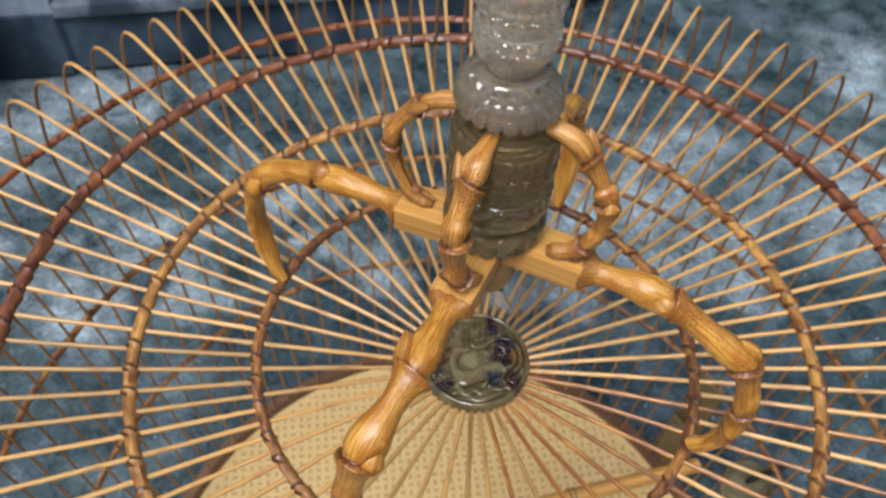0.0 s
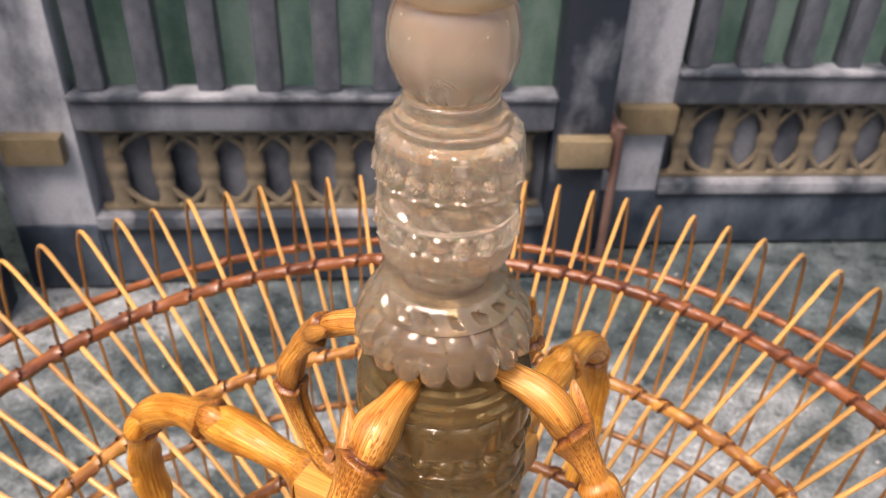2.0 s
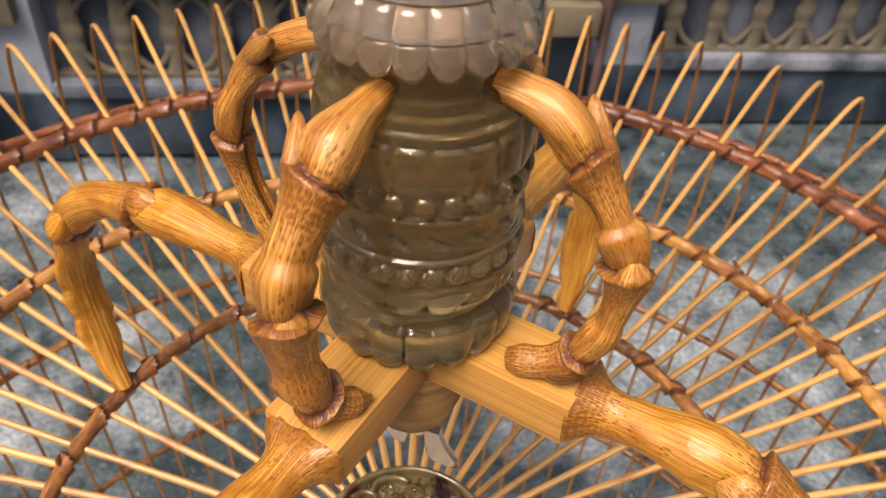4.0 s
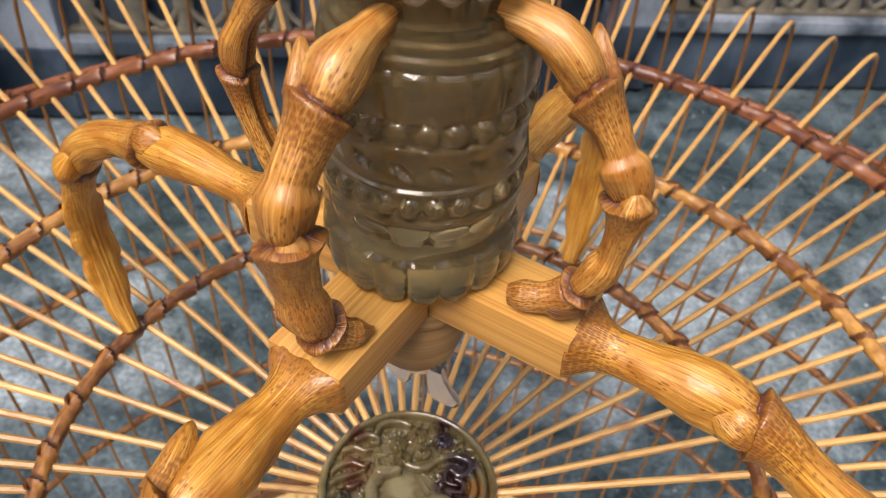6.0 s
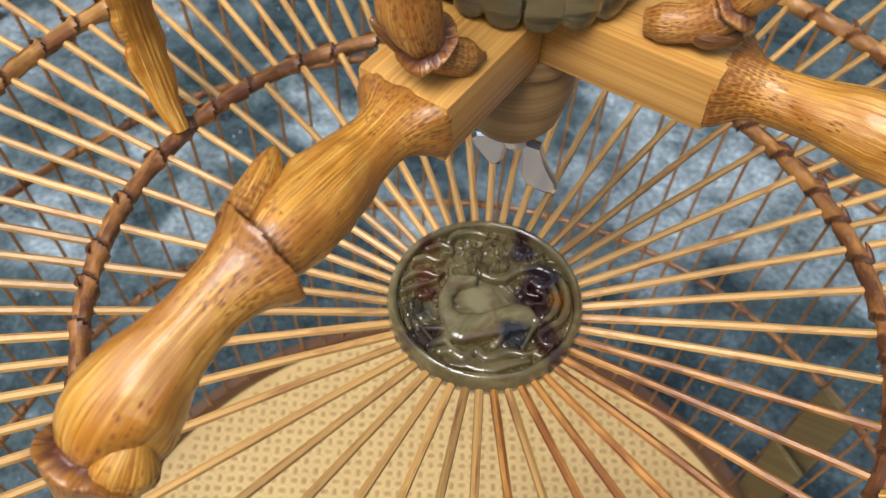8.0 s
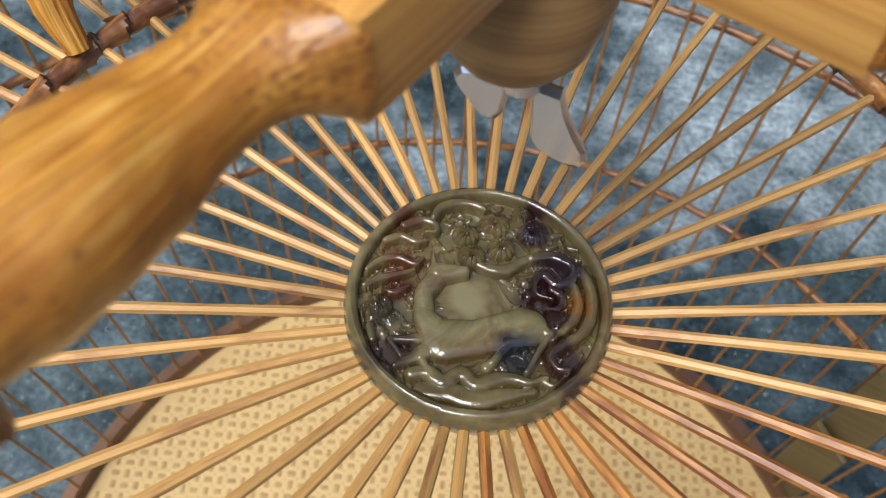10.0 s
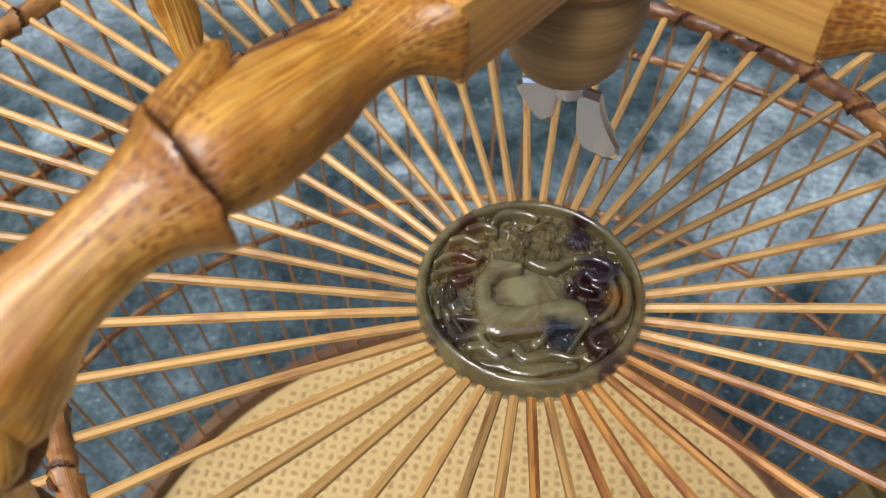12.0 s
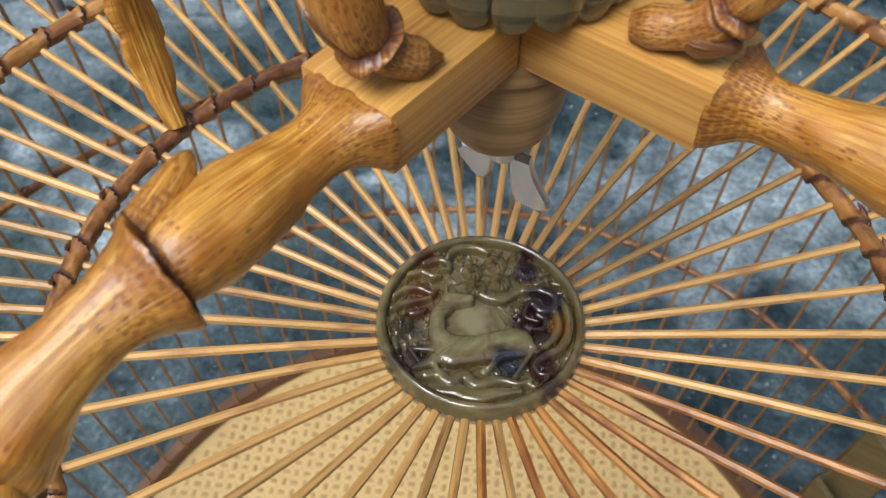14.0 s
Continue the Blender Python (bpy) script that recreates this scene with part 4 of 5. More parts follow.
UPPER = [(0.0080, 0.1660), (0.0083, 0.1720), (0.0100, 0.1722, 12, 0.0006, 0.0014), (0.0114, 0.1730, 12, 0.0005, 0.0012), (0.0123, 0.1746, 12, 0.0003, 0.0006), (0.0126, 0.1768), (0.0126, 0.1786), (0.0126, 0.1791),
         (0.0119, 0.1795), (0.0118, 0.1824), (0.0126, 0.1828), (0.0127, 0.1836), (0.0122, 0.1842), (0.0122, 0.1888), (0.0127, 0.1894), (0.0127, 0.1899),
         (0.0121, 0.1902), (0.0120, 0.1932), (0.0127, 0.1940, 24, 0.0001, 0), (0.0127, 0.1952, 24, 0.0005, 0), (0.0127, 0.1967, 24, 0.0003, 0), (0.0124, 0.1978, 24, 0.0006, 0), (0.0116, 0.1982), (0.0103, 0.1984), (0.0103, 0.1997), (0.0097, 0.2000), (0.0096, 0.2010), (0.0090, 0.2012), (0.0084, 0.2014), (0.0081, 0.2036), (0.0076, 0.2041), (0.0050, 0.2043)]
turned("upper_column", UPPER, M_AGATE_UP, "honey agate drum with carved bands", 264, (bead_row(0.0119, 0.1809, 18, 0.0019), bead_row(0.0121, 0.1917, 18, 0.0019), leaf_row(0.0122, 0.1865, 10, 0.0070, 2.4, 0.0010, 0.0013)))
bead_rows = []
for i in range(25):
    b = math.pi * (0.14 + 0.74 * i / 24)
    bead_rows.append((0.0108 * math.sin(b) ** (0.8 if i < 12 else 0.55), 0.2125 - 0.0095 * math.cos(b) / math.cos(math.pi * 0.14), 14 if i < 10 else 0, 0.0007 * max(0.0, 1 - i / 9), 0))
turned("round_bead", bead_rows, M_AGATE_PEACH, "smooth round peach agate bead", 168)
turned("top_ring", [(0.004, 0.2194, 0, 0, 0)] + [(0.0083 + 0.0028 * math.cos(t), 0.2223 + 0.0029 * math.sin(t), 0, 0, 0) for t in (math.pi * (-0.5 + k / 20) for k in range(21))] + [(0.004, 0.2253, 0, 0, 0)], M_AGATE_PALE, "pale translucent agate ring", 96)


# cross beams and their arms
def arm_dirs(az):
    a = radians(az)
    return Vector((math.cos(a), math.sin(a), 0)), Vector((-math.sin(a), math.cos(a), 0)), Vector((0, 0, 1))


def culm(points, start, nodes, end, seed=0, seg=52, step=0.0003, square=None, flat=None, wobble=0.06, spread=0.0058, channels=(), groove=0.0, root=0.0, flare=1.06):
    """A bamboo-root tube along the points. nodes: (point number, swell before, lip, neck after, tilt, tilt angle): the piece before a
    joint swells, tucks into the joint's flared cup and comes out of it as a neck. start, end: rows of (metres from that end, radius).
    channels: (node number, angle, length, depth), the hollow in which a bud lies. flat: (metres, half thickness, half width) of a split end.
    groove: depth of the furrow along the hollow side. root: how thickly flecked the far end is. flare: how far the lips stand out."""
    path = smooth_path(points, 16)
    lens = [0.0]
    for p0, p1 in zip(path, path[1:]):
        lens.append(lens[-1] + (p1 - p0).length)
    full = lens[-1]
    count = int(full / step)
    dist = np.linspace(0, full, count + 1)
    fine = [Vector(p) for p in np.stack([np.interp(dist, lens, [p[k] for p in path]) for k in range(3)], axis=1)]
    lips = [lens[16 * nd[0]] for nd in nodes]
    keys = [(d, r, 0) for d, r in start]
    for k, (_, swell, lip, neck, _, _) in enumerate(nodes):
        s0 = lips[k]
        back = min(0.0075, 0.42 * (s0 - (lips[k - 1] if k else keys[-1][0])))
        ahead = min(0.012, 0.5 * ((lips[k + 1] if k + 1 < len(nodes) else full - end[-1][0]) - s0))
        keys += [(s0 - back, swell, 0), (s0 - 0.0006, swell * 0.74, 2.2), (s0, lip * flare, 0), (s0 + 0.0007, lip * (flare - 0.02), 0), (s0 + ahead, neck, -2.6)]
    keys += [(full - d, r, 0) for d, r in reversed(end)]
    grid = np.linspace(-0.003, full + 0.003, 1600)
    table = np.empty_like(grid)
    for q, x in enumerate(grid):
        k = 0
        while k < len(keys) - 2 and x > keys[k + 1][0]:
            k += 1
        (x0, r0, _), (x1, r1, power) = keys[k], keys[k + 1]
        t = min(1.0, max(0.0, (x - x0) / max(1e-6, x1 - x0)))
        t = t ** power if power > 0 else 1 - (1 - t) ** -power if power < 0 else t * t * (3 - 2 * t)
        table[q] = r0 + (r1 - r0) * t
    spots = {}

    def along(i, a):
        """The place on the profile, which the tilt of the nearest joint shifts, and the way past that joint."""
        if (i, a) not in spots:
            x = dist[i]
            k = min(range(len(lips)), key=lambda q: abs(lips[q] - x)) if lips else -1
            if k >= 0:
                near = math.exp(-((x - lips[k]) / 0.008) ** 2)
                x += near * (nodes[k][4] * math.cos(a - nodes[k][5]) + 0.0008 * noise.noise((math.cos(a) * 1.5, math.sin(a) * 1.5, k * 3.1 + seed)) + 0.00018 * noise.noise((math.cos(a) * 6, math.sin(a) * 6, k + seed)))
            spots[(i, a)] = (x, x - lips[k] if k >= 0 else 1.0)
        return spots[(i, a)]

    def rad(i, a):
        x, past = along(i, a)
        r = float(np.interp(x, grid, table))
        for k, ga, length, depth in channels:
            q = (lips[k] - x) / length
            if 0 < q < 1:
                da = (a - ga + math.pi) % (2 * math.pi) - math.pi
                r *= 1 - depth * (1 - q) ** 0.7 * math.exp(-(da / 0.55) ** 4)
        if groove:
            da = (a - math.pi + math.pi) % (2 * math.pi) - math.pi
            r *= 1 - groove * math.exp(-(da / 0.5) ** 2) * min(1.0, dist[i] / 0.01)
        if square:
            e = math.exp(-(dist[i] / 0.0031) ** 1.7)
            ca, sa = abs(math.cos(a)) / square[1], abs(math.sin(a)) / square[0]
            r += e * ((ca ** 5 + sa ** 5) ** -0.2 - r)
        if flat and dist[i] > full - flat[0]:
            e = min(1.0, (dist[i] - full + flat[0]) / 0.012)
            e = e * e * (3 - 2 * e)
            ragged = 1 - 0.4 * abs(math.sin(a)) ** 3 * max(0.0, noise.noise((math.copysign(3, math.sin(a)), dist[i] * 150, seed)) + 0.15 * noise.noise((math.copysign(3, math.sin(a)), dist[i] * 900, seed)))
            tip = min(1.0, 0.4 + (full - dist[i]) / 0.034)
            oval = ((math.cos(a) / flat[1]) ** 2 + (math.sin(a) / (flat[2] * ragged * tip)) ** 2) ** -0.5
            r += e * (oval * (1 + 0.06 * math.sin(11 * a) * abs(math.cos(a))) - r)
        return r * (1 + wobble * noise.noise((math.cos(a) * 0.9 + seed, math.sin(a) * 0.9, dist[i] * 110)) + 0.04 * noise.noise((math.cos(a) * 2.6, math.sin(a) * 2.6 + seed, dist[i] * 300)) + 0.012 * noise.noise((math.cos(a) * 9, math.sin(a) * 9, dist[i] * 40 + seed)))

    def mark(i, a):
        past = along(i, a)[1]
        best = 1.0 if -0.0012 < past < -0.0003 else 0.85 if -0.0003 <= past < 0.0004 else 0.85 * math.exp(-((past - 0.0004) / spread) ** 1.3) if past > 0 else 0.6 * math.exp((past + 0.0012) / 0.0018)
        if square:
            best = max(best, 0.86 * math.exp(-(dist[i] / 0.0062) ** 2))
        if root:
            best = max(best, root * math.exp(-(full - dist[i]) / 0.011))
        if groove:
            da = a % (2 * math.pi) - math.pi
            best = max(best, 0.93 * math.exp(-(da / 0.42) ** 4))
        return best

    def spot(number):
        """A joint's place and the way back to the start there."""
        q = min(count - 4, max(4, int(lips[number] / full * count)))
        return fine[q], (fine[q - 4] - fine[q]).normalized()
    return Geo().sweep(fine, rad, seg, joint=mark), spot


def bud(at, out, along, length, width, off, rise, blunt=False):
    """A bud sheath that stands off a joint, keeled along its back; blunt: rounded at the tip."""
    at, along = Vector(at), Vector(along).normalized()
    out = Vector(out)
    out = (out - along * out.dot(along)).normalized()
    k = 22
    pts = [at + along * (length * i / k - 0.0006) + out * (off + rise * (i / k) ** 1.4) for i in range(k + 1)]

    def shape(i, a):
        t = i / k
        r = (1 - t ** 3) ** 0.5 * (0.86 + 0.3 * math.sin(math.pi * min(1.0, t * 1.3))) if blunt else (1 - t) ** 0.62 * (0.82 + 0.75 * t)
        return width * max(0.03, r) * (1 + 0.08 * math.cos(3 * a) + 0.05 * noise.noise((math.cos(a) * 2, math.sin(a) * 2, t * 4 + width * 900)))
    return Geo().sweep(pts, shape, 24, joint=[0.9 * (1 - i / k) ** 2.2 + (0.0 if blunt else 0.5 * (i / k) ** 5) for i in range(k + 1)])


def local(points, az):
    u, s, zz = arm_dirs(az)
    return [u * p[0] + s * p[1] + zz * p[2] for p in points]


# each arm in its own directions: outward, sideways, up
ARM_PATHS = {}
ARM_PATHS[-24.0] = [(0.036, 0, 0.08905), (0.0455, 0, 0.0895), (0.058, -0.0006, 0.0905), (0.0703, -0.001, 0.0890), (0.0815, -0.0012, 0.0830), (0.0925, -0.0012, 0.0765), (0.1012, -0.0012, 0.0705), (0.107, -0.0012, 0.0575), (0.1095, -0.0022, 0.0435), (0.109, -0.0032, 0.0300), (0.1052, -0.0042, 0.0180), (0.0990, -0.005, 0.0105)]
ARM_PATHS[-115.0] = [(0.036, 0.0002, 0.08905), (0.0455, 0.0004, 0.0893), (0.0565, 0.0008, 0.0897), (0.0676, 0.0010, 0.0897), (0.078, 0.0004, 0.0882), (0.0885, -0.0014, 0.0830), (0.0960, -0.0030, 0.0748), (0.0988, -0.005, 0.0640), (0.0995, -0.0066, 0.0510), (0.0985, -0.0070, 0.0360), (0.0968, -0.0064, 0.0220), (0.0962, -0.0055, 0.0125)]
ARM_PATHS[161.0] = [(0.036, 0, 0.08905), (0.046, -0.001, 0.0894), (0.060, -0.0025, 0.0895), (0.0728, -0.004, 0.0874), (0.0865, -0.005, 0.0838), (0.0970, -0.006, 0.0768), (0.1045, -0.0068, 0.0672), (0.1082, -0.0072, 0.0560), (0.1088, -0.007, 0.0430), (0.1062, -0.0058, 0.0290), (0.1012, -0.003, 0.0175), (0.0968, -0.001, 0.0100)]
ARM_PATHS[64.0] = [(r, -0.4 * side, z) for r, side, z in ARM_PATHS[161.0]]
UP = math.pi / 2
ARM_NODES = {
    -24.0: [(3, 0.0062, 0.0067, 0.0046, 0.0018, -0.4), (6, 0.0060, 0.0065, 0.0043, 0.0018, 2.6), (8, 0.0046, 0.0050, 0.0045, 0.0008, 0.6), (9, 0.0047, 0.0049, 0.0046, 0.0008, 3.0)],
    -115.0: [(3, 0.0064, 0.0078, 0.0045, 0.0014, 2.0), (6, 0.0072, 0.0078, 0.0049, 0.0024, -0.6), (8, 0.0052, 0.0056, 0.0046, 0.001, 0.6)],
    161.0: [(3, 0.0058, 0.0061, 0.0047, 0.0014, 0.9), (6, 0.0052, 0.0056, 0.0045, 0.0012, 2.6)],
}
ARM_NODES[64.0] = ARM_NODES[161.0]
# branches from the column down to the beam
BRANCHES = {}
BRANCHES[-24.0] = [(0.0100, 0, 0.1478), (0.0165, 0, 0.1480), (0.0228, 0, 0.1462), (0.0288, 0, 0.1398), (0.0328, 0, 0.1348), (0.0366, 0, 0.1286), (0.0383, 0, 0.1232), (0.0382, -0.0005, 0.1168), (0.0372, -0.0010, 0.1095), (0.0340, -0.0020, 0.1028), (0.0292, -0.0032, 0.0985), (0.0225, -0.0042, 0.0962)]
BRANCHES[-115.0] = [(0.0105, 0, 0.1485), (0.0182, 0, 0.1474), (0.0234, 0, 0.1450), (0.0280, 0, 0.1415), (0.0318, 0, 0.1375), (0.0358, 0, 0.1314), (0.0370, 0, 0.1230), (0.0366, 0.0002, 0.1158), (0.0354, 0.0006, 0.1078), (0.0330, 0.0015, 0.1008), (0.0296, 0.0040, 0.0974), (0.0250, 0.0066, 0.0958)]
BRANCHES[161.0] = [(0.0105, 0, 0.1482), (0.0175, 0, 0.1478), (0.0232, 0, 0.1456), (0.0295, 0, 0.1416), (0.0352, 0, 0.1348), (0.0388, 0, 0.1275), (0.0398, 0, 0.1205), (0.0386, 0, 0.1130), (0.0362, 0, 0.1060), (0.0330, 0, 0.1000), (0.0285, 0, 0.0970), (0.0240, 0, 0.0958)]
BRANCHES[64.0] = [(r, -side, z) for r, side, z in BRANCHES[-24.0]]
BRANCH_NODES = {
    -24.0: [(3, 0.0037, 0.0043, 0.0029, 0.0014, 0.5), (6, 0.0042, 0.0045, 0.0026, 0.0009, 2.0), (9, 0.0032, 0.0037, 0.0026, 0.0008, -1.0)],
    -115.0: [(3, 0.0046, 0.0054, 0.0035, 0.0008, 2.0), (6, 0.0047, 0.0053, 0.0036, 0.0015, -1.2), (9, 0.0041, 0.0045, 0.0027, 0.0008, 1.0)],
    161.0: [(3, 0.0032, 0.0037, 0.0030, 0.0008, 0.5), (6, 0.0036, 0.0039, 0.0030, 0.0008, 0.5)],
}
BRANCH_NODES[64.0] = BRANCH_NODES[-24.0]
for az, hand in ((-24.0, 1), (-115.0, -1), (161.0, 1), (64.0, -1)):
    u, s, zz = arm_dirs(az)
    turn = Matrix(((u.x, s.x, 0, 0), (u.y, s.y, 0, 0), (0, 0, 1, 0), (0, 0, 0, 1)))
    beam = part("beam", Geo().box((0.0081 if hand < 0 else 0.0002, -0.0079, BEAM_LOW), (0.0366, 0.0079, BEAM_TOP), 0.0007, turn), M_BEAM, hanger, "square golden bamboo block")
    # the side of each joint on which its bud lies
    near = {-24.0: -s * 1.0 + zz * 0.15, -115.0: -s + zz * 0.55, 161.0: zz + s * 0.5, 64.0: zz}[az]
    far = {-24.0: u * 0.3 + s + zz, -115.0: s + zz * 0.35, 161.0: s, 64.0: s}[az]
    face = [math.atan2(-v.dot(s), v.dot(zz)) for v in (near, far)]
    split = az > 0
    geo, spot = culm(local(ARM_PATHS[az], az), [(0, 0.0054), (0.0078, 0.0044)], ARM_NODES[az], [(0, 0.0034 if split else 0.0044), (0.012, 0.0046)], seed=az * 0.1, wobble=0.08, square=(0.0081, 0.0054),
                     channels=((0, face[0], 0.0115, 0.26), (1, face[1], 0.0105, 0.24)), flat=(0.054, 0.0024, 0.0066) if split else (0.03, 0.0036, 0.0054), flare=1.01)
    arm = part("arm", geo, M_CULM, hanger, "thick knotted varnished bamboo arm", angle=75)
    at, back = spot(0)
    if az == -115.0:
        part("bud", bud(at, near, back, 0.0125, 0.0036, 0.0047, 0.0040), M_CULM, arm)
    else:
        part("bud", bud(at, near, back, 0.0100, 0.0034, 0.0032, -0.0004, True), M_CULM, arm)
    at, back = spot(1)
    part("bud", bud(at, far, back, 0.0105, 0.0036, 0.0040, -0.0002, True), M_CULM, arm)
    geo, spot = culm(local(BRANCHES[az], az), [(0, 0.0024), (0.006, 0.0030)], BRANCH_NODES[az], [(0, 0.0007), (0.004, 0.0028), (0.012, 0.0030)] if az == -115.0 else [(0, 0.0022), (0.003, 0.0032), (0.012, 0.0031)], seed=az * 0.3 + 2, seg=44, wobble=0.19, spread=0.0055,
                     channels=((0, -UP * hand, 0.006, 0.24), (1, UP * hand, 0.006, 0.22)), groove=0.5 if az == 161.0 else 0.0, root=0.8)
    br = part("branch", geo, M_TWIG, hanger, "thin knotted bamboo branch", angle=75)
    at, back = spot(0)
    part("bud", bud(at, s * hand + u * 0.4, back, 0.0086, 0.0022, 0.0040, 0.0030), M_TWIG, br)
    at, back = spot(1)
    part("bud", bud(at, -s * hand + u * 0.75, back, 0.0044, 0.0023, 0.0026, 0.0004, True), M_TWIG, br)
    if az == -115.0:
        at, back = spot(2)
        part("bud", bud(at, -s + u * 0.5, back, 0.0072, 0.0022, 0.0030, 0.0022), M_BARK, br)
    else:
        foot = local([(0.0295, -0.0028 if az == -24.0 else 0.0, 0.0988)], az)[0]
        part("bud", bud(foot, zz * -0.2, u + zz * 0.02, 0.0078, 0.0028, 0.0004, 0.0, True), M_BARK, br)

# turned foot under the cross and the wing nut
bulb = [(0.0115, 0.0838), (0.0118, 0.0800), (0.0104, 0.0778), (0.0108, 0.0752), (0.0112, 0.0715), (0.0109, 0.0680), (0.0106, 0.0672), (0.0105, 0.0666), (0.0094, 0.0618), (0.0076, 0.0588), (0.0052, 0.0572), (0.0005, 0.0570)]
bulb = [(r, 0.0838 - (0.0838 - z) * 0.89) for r, z in bulb]
part("turned_foot", Geo().revolve(bulb, 48), M_BULB, hanger, "turned pale wood foot under the cross")
nut = part("wing_nut", Geo().sweep([(0.0016, -0.0024, 0.0618), (0.0016, -0.0024, 0.0578)], [0.0034, 0.0030], 12).sweep([(0.0016, -0.0024, 0.0580), (0.0016, -0.0024, 0.0560)], [0.0013, 0.0012], 12), M_STEEL, hanger, "plated steel wing nut")
EAR_LONG = [(0.0013, 0.0592), (0.0018, 0.0560), (0.0021, 0.0525), (0.0027, 0.0487), (0.0040, 0.0470), (0.0060, 0.0465), (0.0086, 0.0463), (0.0099, 0.0468), (0.0106, 0.0482), (0.0103, 0.0498), (0.0088, 0.0519), (0.0072, 0.0545), (0.0061, 0.0570), (0.0055, 0.0592)]
EAR_SHORT = [(-0.0010, 0.0590), (-0.0014, 0.0555), (-0.0019, 0.0512), (-0.0027, 0.0498), (-0.0042, 0.0493), (-0.0058, 0.0506), (-0.0074, 0.0524), (-0.0088, 0.0538), (-0.0092, 0.0556), (-0.0082, 0.0568), (-0.0055, 0.0578), (-0.0035, 0.0592)]
for outline in (EAR_LONG, EAR_SHORT):
    m = len(outline)
    mid = (sum(p[0] for p in outline) / m, sum(p[1] for p in outline) / m)
    vv = []
    for y, q in ((-0.0009, 0.84), (-0.0003, 1.0), (0.0003, 1.0), (0.0009, 0.84)):
        for x, z in outline:
            vv.append((mid[0] + (x - mid[0]) * q, y, mid[1] + (z - mid[1]) * q))
    ff = [tuple(range(m)), tuple(range(4 * m - 1, 3 * m - 1, -1))]
    for lay in range(3):
        ff += [(lay * m + k, (lay + 1) * m + k, (lay + 1) * m + (k + 1) % m, lay * m + (k + 1) % m) for k in range(m)]
    rot = pose(0.0016, -0.0024, 0, 0, 0, -15)
    gw = Geo().add([rot @ Vector(p) for p in vv], ff)
    part("wing", gw, M_STEEL, nut, angle=20)

# carved wooden hook foot on top: a squared block that narrows into the round stem of the hook
HOOK_U, HOOK_V = Vector((-0.971, -0.239, 0)), Vector((0.239, -0.971, 0))
HOOK_AT = Vector((0.0026, -0.0003, 0))


def even(outline, m):
    """m points at even steps round a closed outline."""
    pts = [Vector(p) for p in outline] + [Vector(outline[0])]
    lens = [0.0]
    for p, q in zip(pts, pts[1:]):
        lens.append(lens[-1] + (q - p).length)
    res, k = [], 0
    for i in range(m):
        d = lens[-1] * i / m
        while lens[k + 1] < d:
            k += 1
        res.append(pts[k].lerp(pts[k + 1], (d - lens[k]) / max(1e-9, lens[k + 1] - lens[k])))
    return res


def foot_section(low, top, front, back, m=112):
    """The block's outline across its length, with a groove cut below its upper front edge."""
    h = top - low
    return even([(0, low), (front - 0.0006, low), (front, low + 0.0006), (front - 0.0009, low + h * 0.58), (front - 0.0012, low + h * 0.64), (front - 0.0021, low + h * 0.70), (front - 0.0020, low + h * 0.80),
                 (front - 0.0018, low + h * 0.92), (front - 0.0024, top - 0.0002), (front - 0.0034, top + 0.0002), (0, top + 0.0006), (back + 0.002, top), (back + 0.0005, top - 0.0008), (back, low + 0.0006), (back + 0.0006, low)], m)


def round_section(z, r, m=112):
    return even([(r * math.sin(2 * math.pi * k / 48), z - r * math.cos(2 * math.pi * k / 48)) for k in range(48)], m)


FOOT = [(-0.0052, 0, 0.2253, 0.2296, 0.0060), (-0.0048, 0, 0.2253, 0.2304, 0.0066), (-0.0034, 0, 0.2253, 0.2313, 0.0069), (0.001, 0, 0.2253, 0.2316, 0.0070), (0.006, 0, 0.2253, 0.2318, 0.0070), (0.0078, 0.03, 0.2253, 0.2320, 0.0069), (0.0090, 0.22, 0.2255, 0.2322, 0.0067),
        (0.0110, 0.62, 0.2258, 0.2326, 0.0063), (0.0130, 0.9, 0.2262, 0.2334, 0.0056), (0.0150, 1, 0.2266, 0.234, 0.005), (0.0168, 1, 0.2268, 0.2346, 0.005), (0.0179, 1, 0.2266, 0.2352, 0.005), (0.0187, 1, 0.2263, 0.2357, 0.005), (0.0193, 1, 0.2266, 0.2355, 0.005), (0.0196, 1, 0.2276, 0.2346, 0.005)]
verts, uvs, faces, m = [], [], [], 112
rows = []
for q0, q1 in zip(FOOT, FOOT[1:]):
    k = max(1, int((q1[0] - q0[0]) / 0.0004))
    rows += [tuple(a + (b - a) * i / k for a, b in zip(q0, q1)) for i in range(k)]
rows.append(FOOT[-1])
for u, blend, low, top, front in rows:
    slant = 0.0007 * (1 - min(1.0, max(0.0, u / 0.006)))
    for k, (p, q) in enumerate(zip(foot_section(low, top, front, -0.0068), round_section((low + top) / 2, (top - low) / 2))):
        v, z = p.lerp(q, blend)
        e = 0.00022 * noise.noise((u * 220, v * 500, z * 500)) + 0.00010 * noise.noise((u * 90, v * 1600, z * 1600))
        wave = 0.0008 * noise.noise((v * 260, z * 260, 4.0)) * min(1.0, max(0.0, (u - 0.0165) / 0.003))
        verts.append(HOOK_AT + HOOK_U * (u + wave + slant * (z - low) / (top - low) * 2) + HOOK_V * (v + e) + Vector((0, 0, z + e * min(1.0, (z - low) * 900))))
        uvs.append((k / m * 0.034, u))
for i in range(len(rows) - 1):
    faces += [(i * m + k, i * m + (k + 1) % m, (i + 1) * m + (k + 1) % m, (i + 1) * m + k) for k in range(m)]
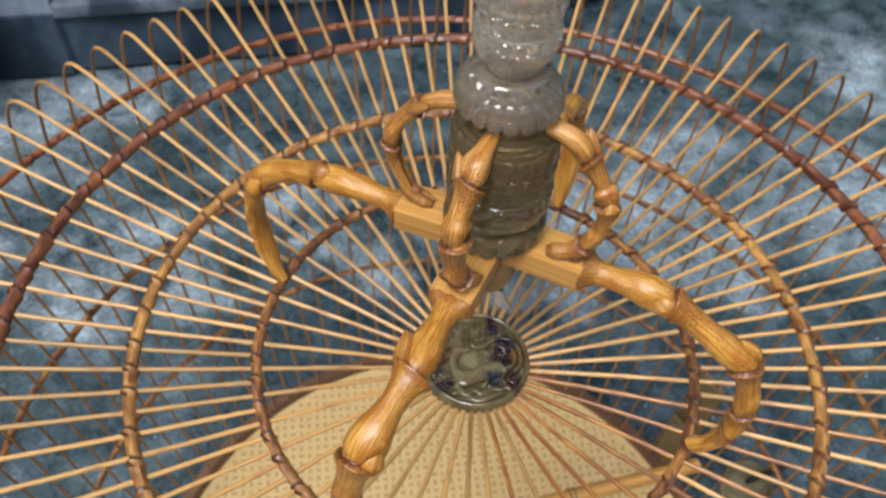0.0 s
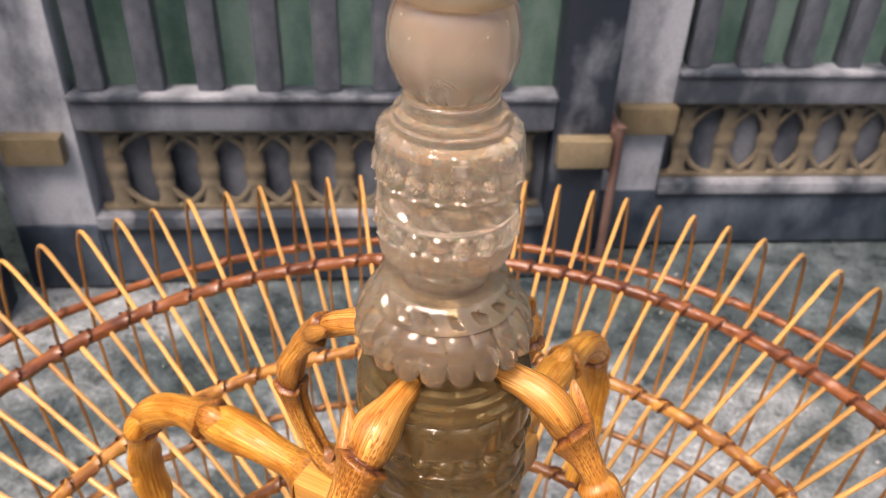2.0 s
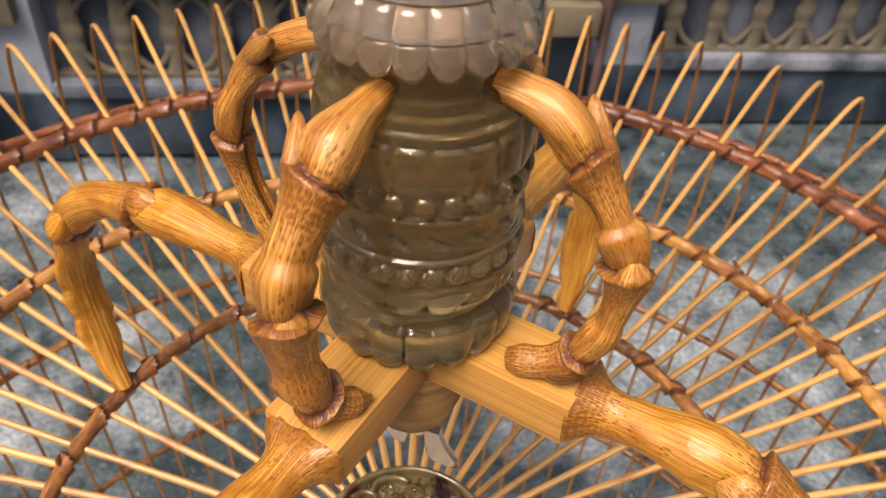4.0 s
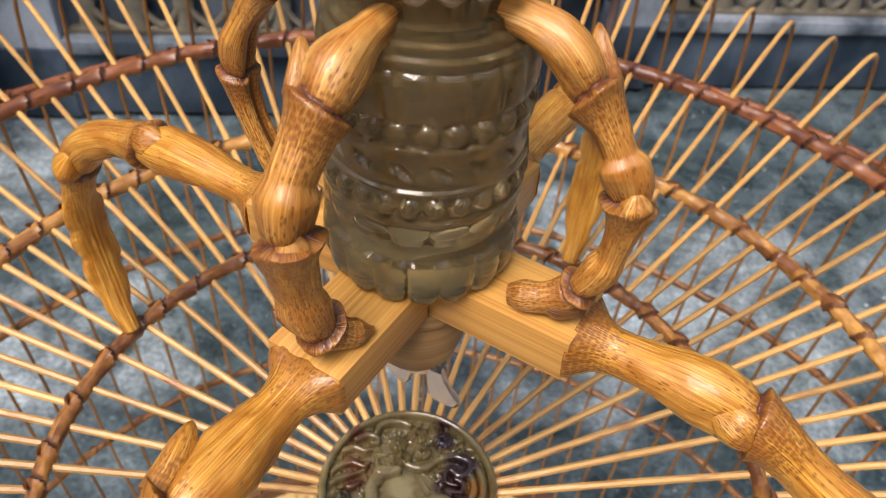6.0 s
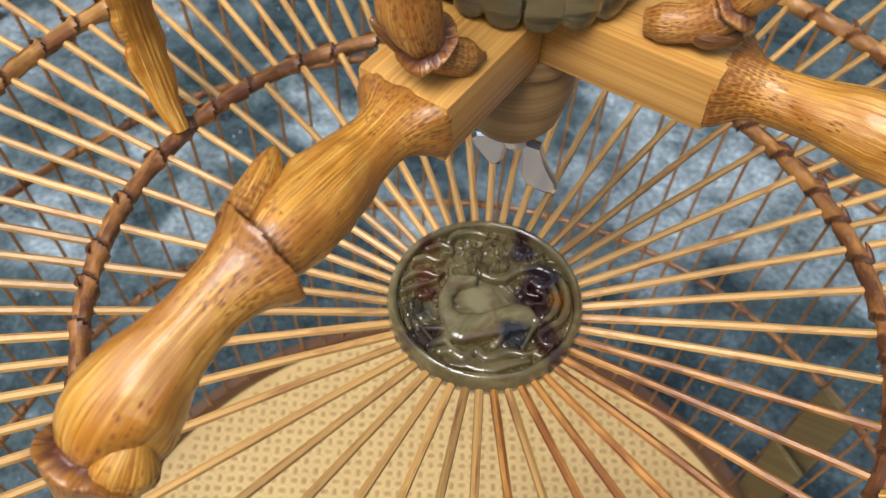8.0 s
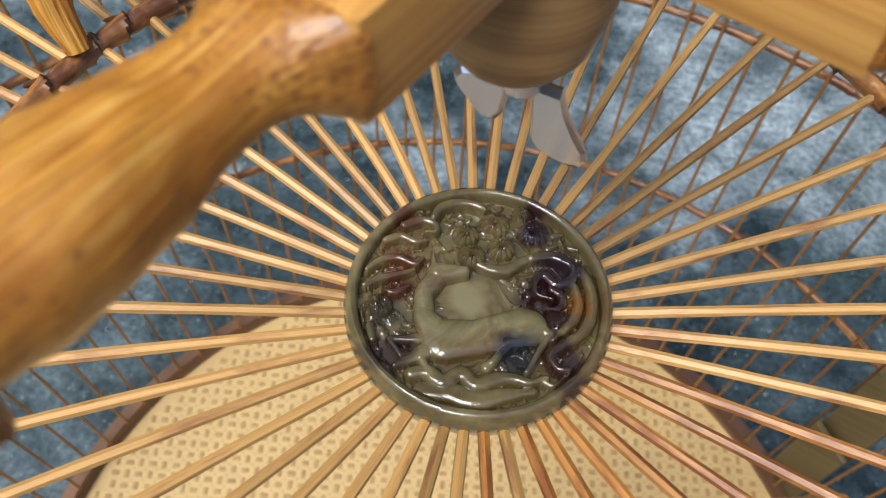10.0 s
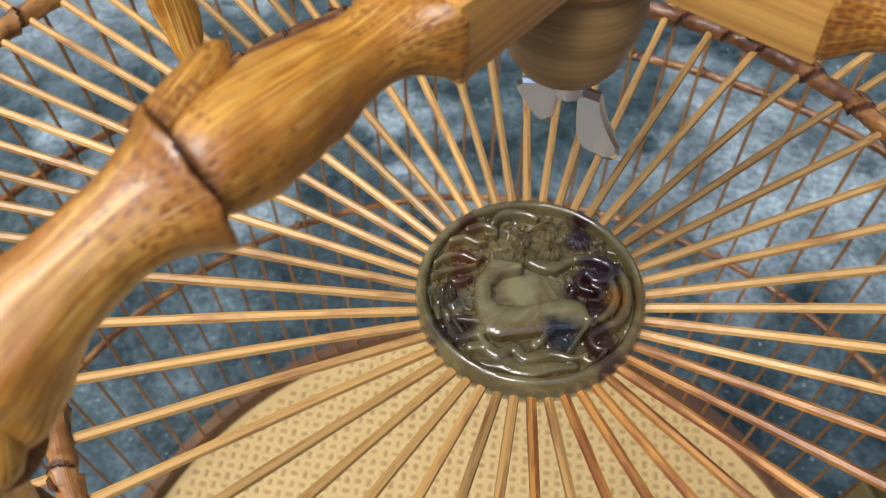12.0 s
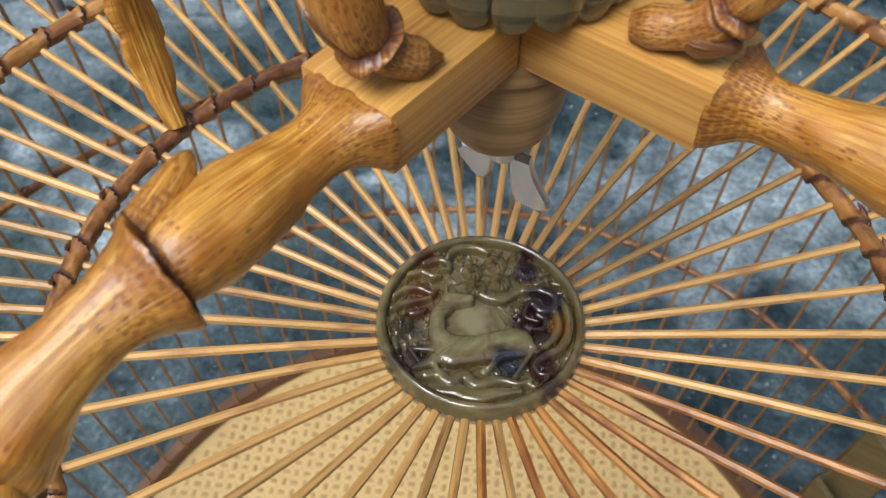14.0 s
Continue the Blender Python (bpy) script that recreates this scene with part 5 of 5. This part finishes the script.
faces += [tuple(range(m))[::-1], tuple(range((len(rows) - 1) * m, len(rows) * m))]
block = part("hook_foot", Geo().add(verts, faces, uvs, None, [0.034 if f[1] % m == 0 and len(f) == 4 else 0.0 for f in faces]), M_BLOCK, hanger, "golden-brown carved wooden hook foot", angle=38)


def on_hook(u, v, z):
    return HOOK_AT + HOOK_U * u + HOOK_V * v + Vector((0, 0, z))


geo, _ = culm([on_hook(*p) for p in ((0.0186, 0, 0.2311), (0.0210, 0, 0.2315), (0.0242, 0, 0.2325), (0.0276, 0, 0.2348), (0.0300, 0, 0.2398), (0.0322, 0, 0.246), (0.0330, -0.001, 0.254), (0.0315, -0.002, 0.264), (0.0255, -0.003, 0.277), (0.0130, -0.003, 0.287), (0.0, -0.002, 0.289))],
              [(0, 0.0043), (0.003, 0.0041)], [(5, 0.0045, 0.0048, 0.0040, 0.0008, 1.5)], [(0, 0.0032), (0.02, 0.0038)], seed=3, step=0.0005)
part("hook", geo, M_BLOCK, hanger, "curved golden-brown bamboo hook")
part("spur", bud(on_hook(0.0176, 0.0008, 0.2310), HOOK_V * 0.5 + Vector((0, 0, -1)), HOOK_U, 0.0040, 0.0017, 0.0038, -0.0004, True), M_BLOCK, block)
tongue = [(0.0, 0.0, 0.2329), (0.0, 0.003, 0.2329), (0.0002, 0.0052, 0.2328), (0.0003, 0.0064, 0.2323), (0.0003, 0.0072, 0.2315)]
verts, faces = [], []
for i, (u, v, z) in enumerate(smooth_path([Vector(p) for p in tongue], 6)):
    w = 0.0017 * (1.0 if i < 17 else max(0.2, math.sqrt(max(0.0, 1 - ((i - 17) / 6.2) ** 2))))
    verts += [on_hook(u - w, v, z), on_hook(u - w * 0.7, v, z + 0.0005), on_hook(u + w * 0.7, v, z + 0.0005), on_hook(u + w, v, z)]
n_t = len(verts) // 4
for i in range(n_t - 1):
    faces += [(4 * i + k, 4 * i + (k + 1) % 4, 4 * i + 4 + (k + 1) % 4, 4 * i + 4 + k) for k in range(4)]
faces += [(3, 2, 1, 0), tuple(4 * n_t - 4 + k for k in range(4))]
c = on_hook(0, 0, 0)
tab = part("tab", Geo().add(verts, faces), M_TAB, hanger, "bright steel tab")
part("washer", Geo().revolve([(0.0020, 0.2321), (0.0040, 0.2321), (0.0045, 0.2324), (0.0045, 0.2329), (0.0040, 0.2335), (0.0020, 0.2336)], 40).shift(c), M_TAB, tab)
part("bolt", Geo().sweep([c + Vector((0, 0, 0.2334)), c + Vector((0, 0, 0.2352)), c + Vector((0, 0, 0.2366))], [0.0028, 0.0028, 0.0024], 6), M_BRASS_BOLT, hanger, "brass bolt head")

# a flat door slat between the base and the lowest hoop
slat_turn = pose(0, 0, 0, 0, 0, 32.0)
part("door_slat", Geo().box((0.2385, -0.0135, -0.388), (0.2425, 0.0135, -0.31), 0.0012, slat_turn @ pose(0, 0, 0)).box((0.2435, -0.013, -0.318), (0.2475, 0.013, -0.243), 0.0012, slat_turn), M_SLAT, cage, "olive bamboo door slat")

# ---------------------------------------------------------------- perch and feeding cup
perch = thing("perch", "pale bamboo perch with dark lashing inside the cage", "perch")
pp = [Vector((0.02, 0.035, -0.30)).lerp(Vector((0.205, 0.088, -0.30)), i / 12) for i in range(13)]
part("stick", Geo().sweep(pp, lambda i, a: 0.006 * (1 + 0.04 * math.sin(i * 2.1)), 14), M_BEAM, perch)
lash = Geo()
for q in (5.0, 5.25):
    c = pp[0].lerp(pp[-1], q / 12)
    d = (pp[-1] - pp[0]).normalized()
    e1 = d.cross(Vector((0, 0, 1))).normalized()
    e2 = e1.cross(d)
    lash.sweep([c + (e1 * math.cos(t) + e2 * math.sin(t)) * 0.0064 for t in (2 * math.pi * k / 18 for k in range(18))], [0.0006] * 18, 6, True)
part("lashing", lash, M_BLACK, perch, "dark thread lashing")
cup = thing("feeding_cup", "small brown glazed feeding cup with black clip", "feeding cup", (0.232, 0.062, -0.275))
part("bowl", Geo().revolve([(0.004, -0.02), (0.014, -0.018), (0.019, -0.008), (0.019, 0.004), (0.0175, 0.006), (0.0165, 0.004), (0.0165, -0.006), (0.011, -0.015), (0.001, -0.016)], 40), M_CERAMIC, cup)
part("clip", Geo().box((-0.006, -0.002, 0.006), (0.036, 0.002, 0.012), 0.001, pose(0, 0, 0, 0, 12, 25)), M_BLACK, cup, "black clip")
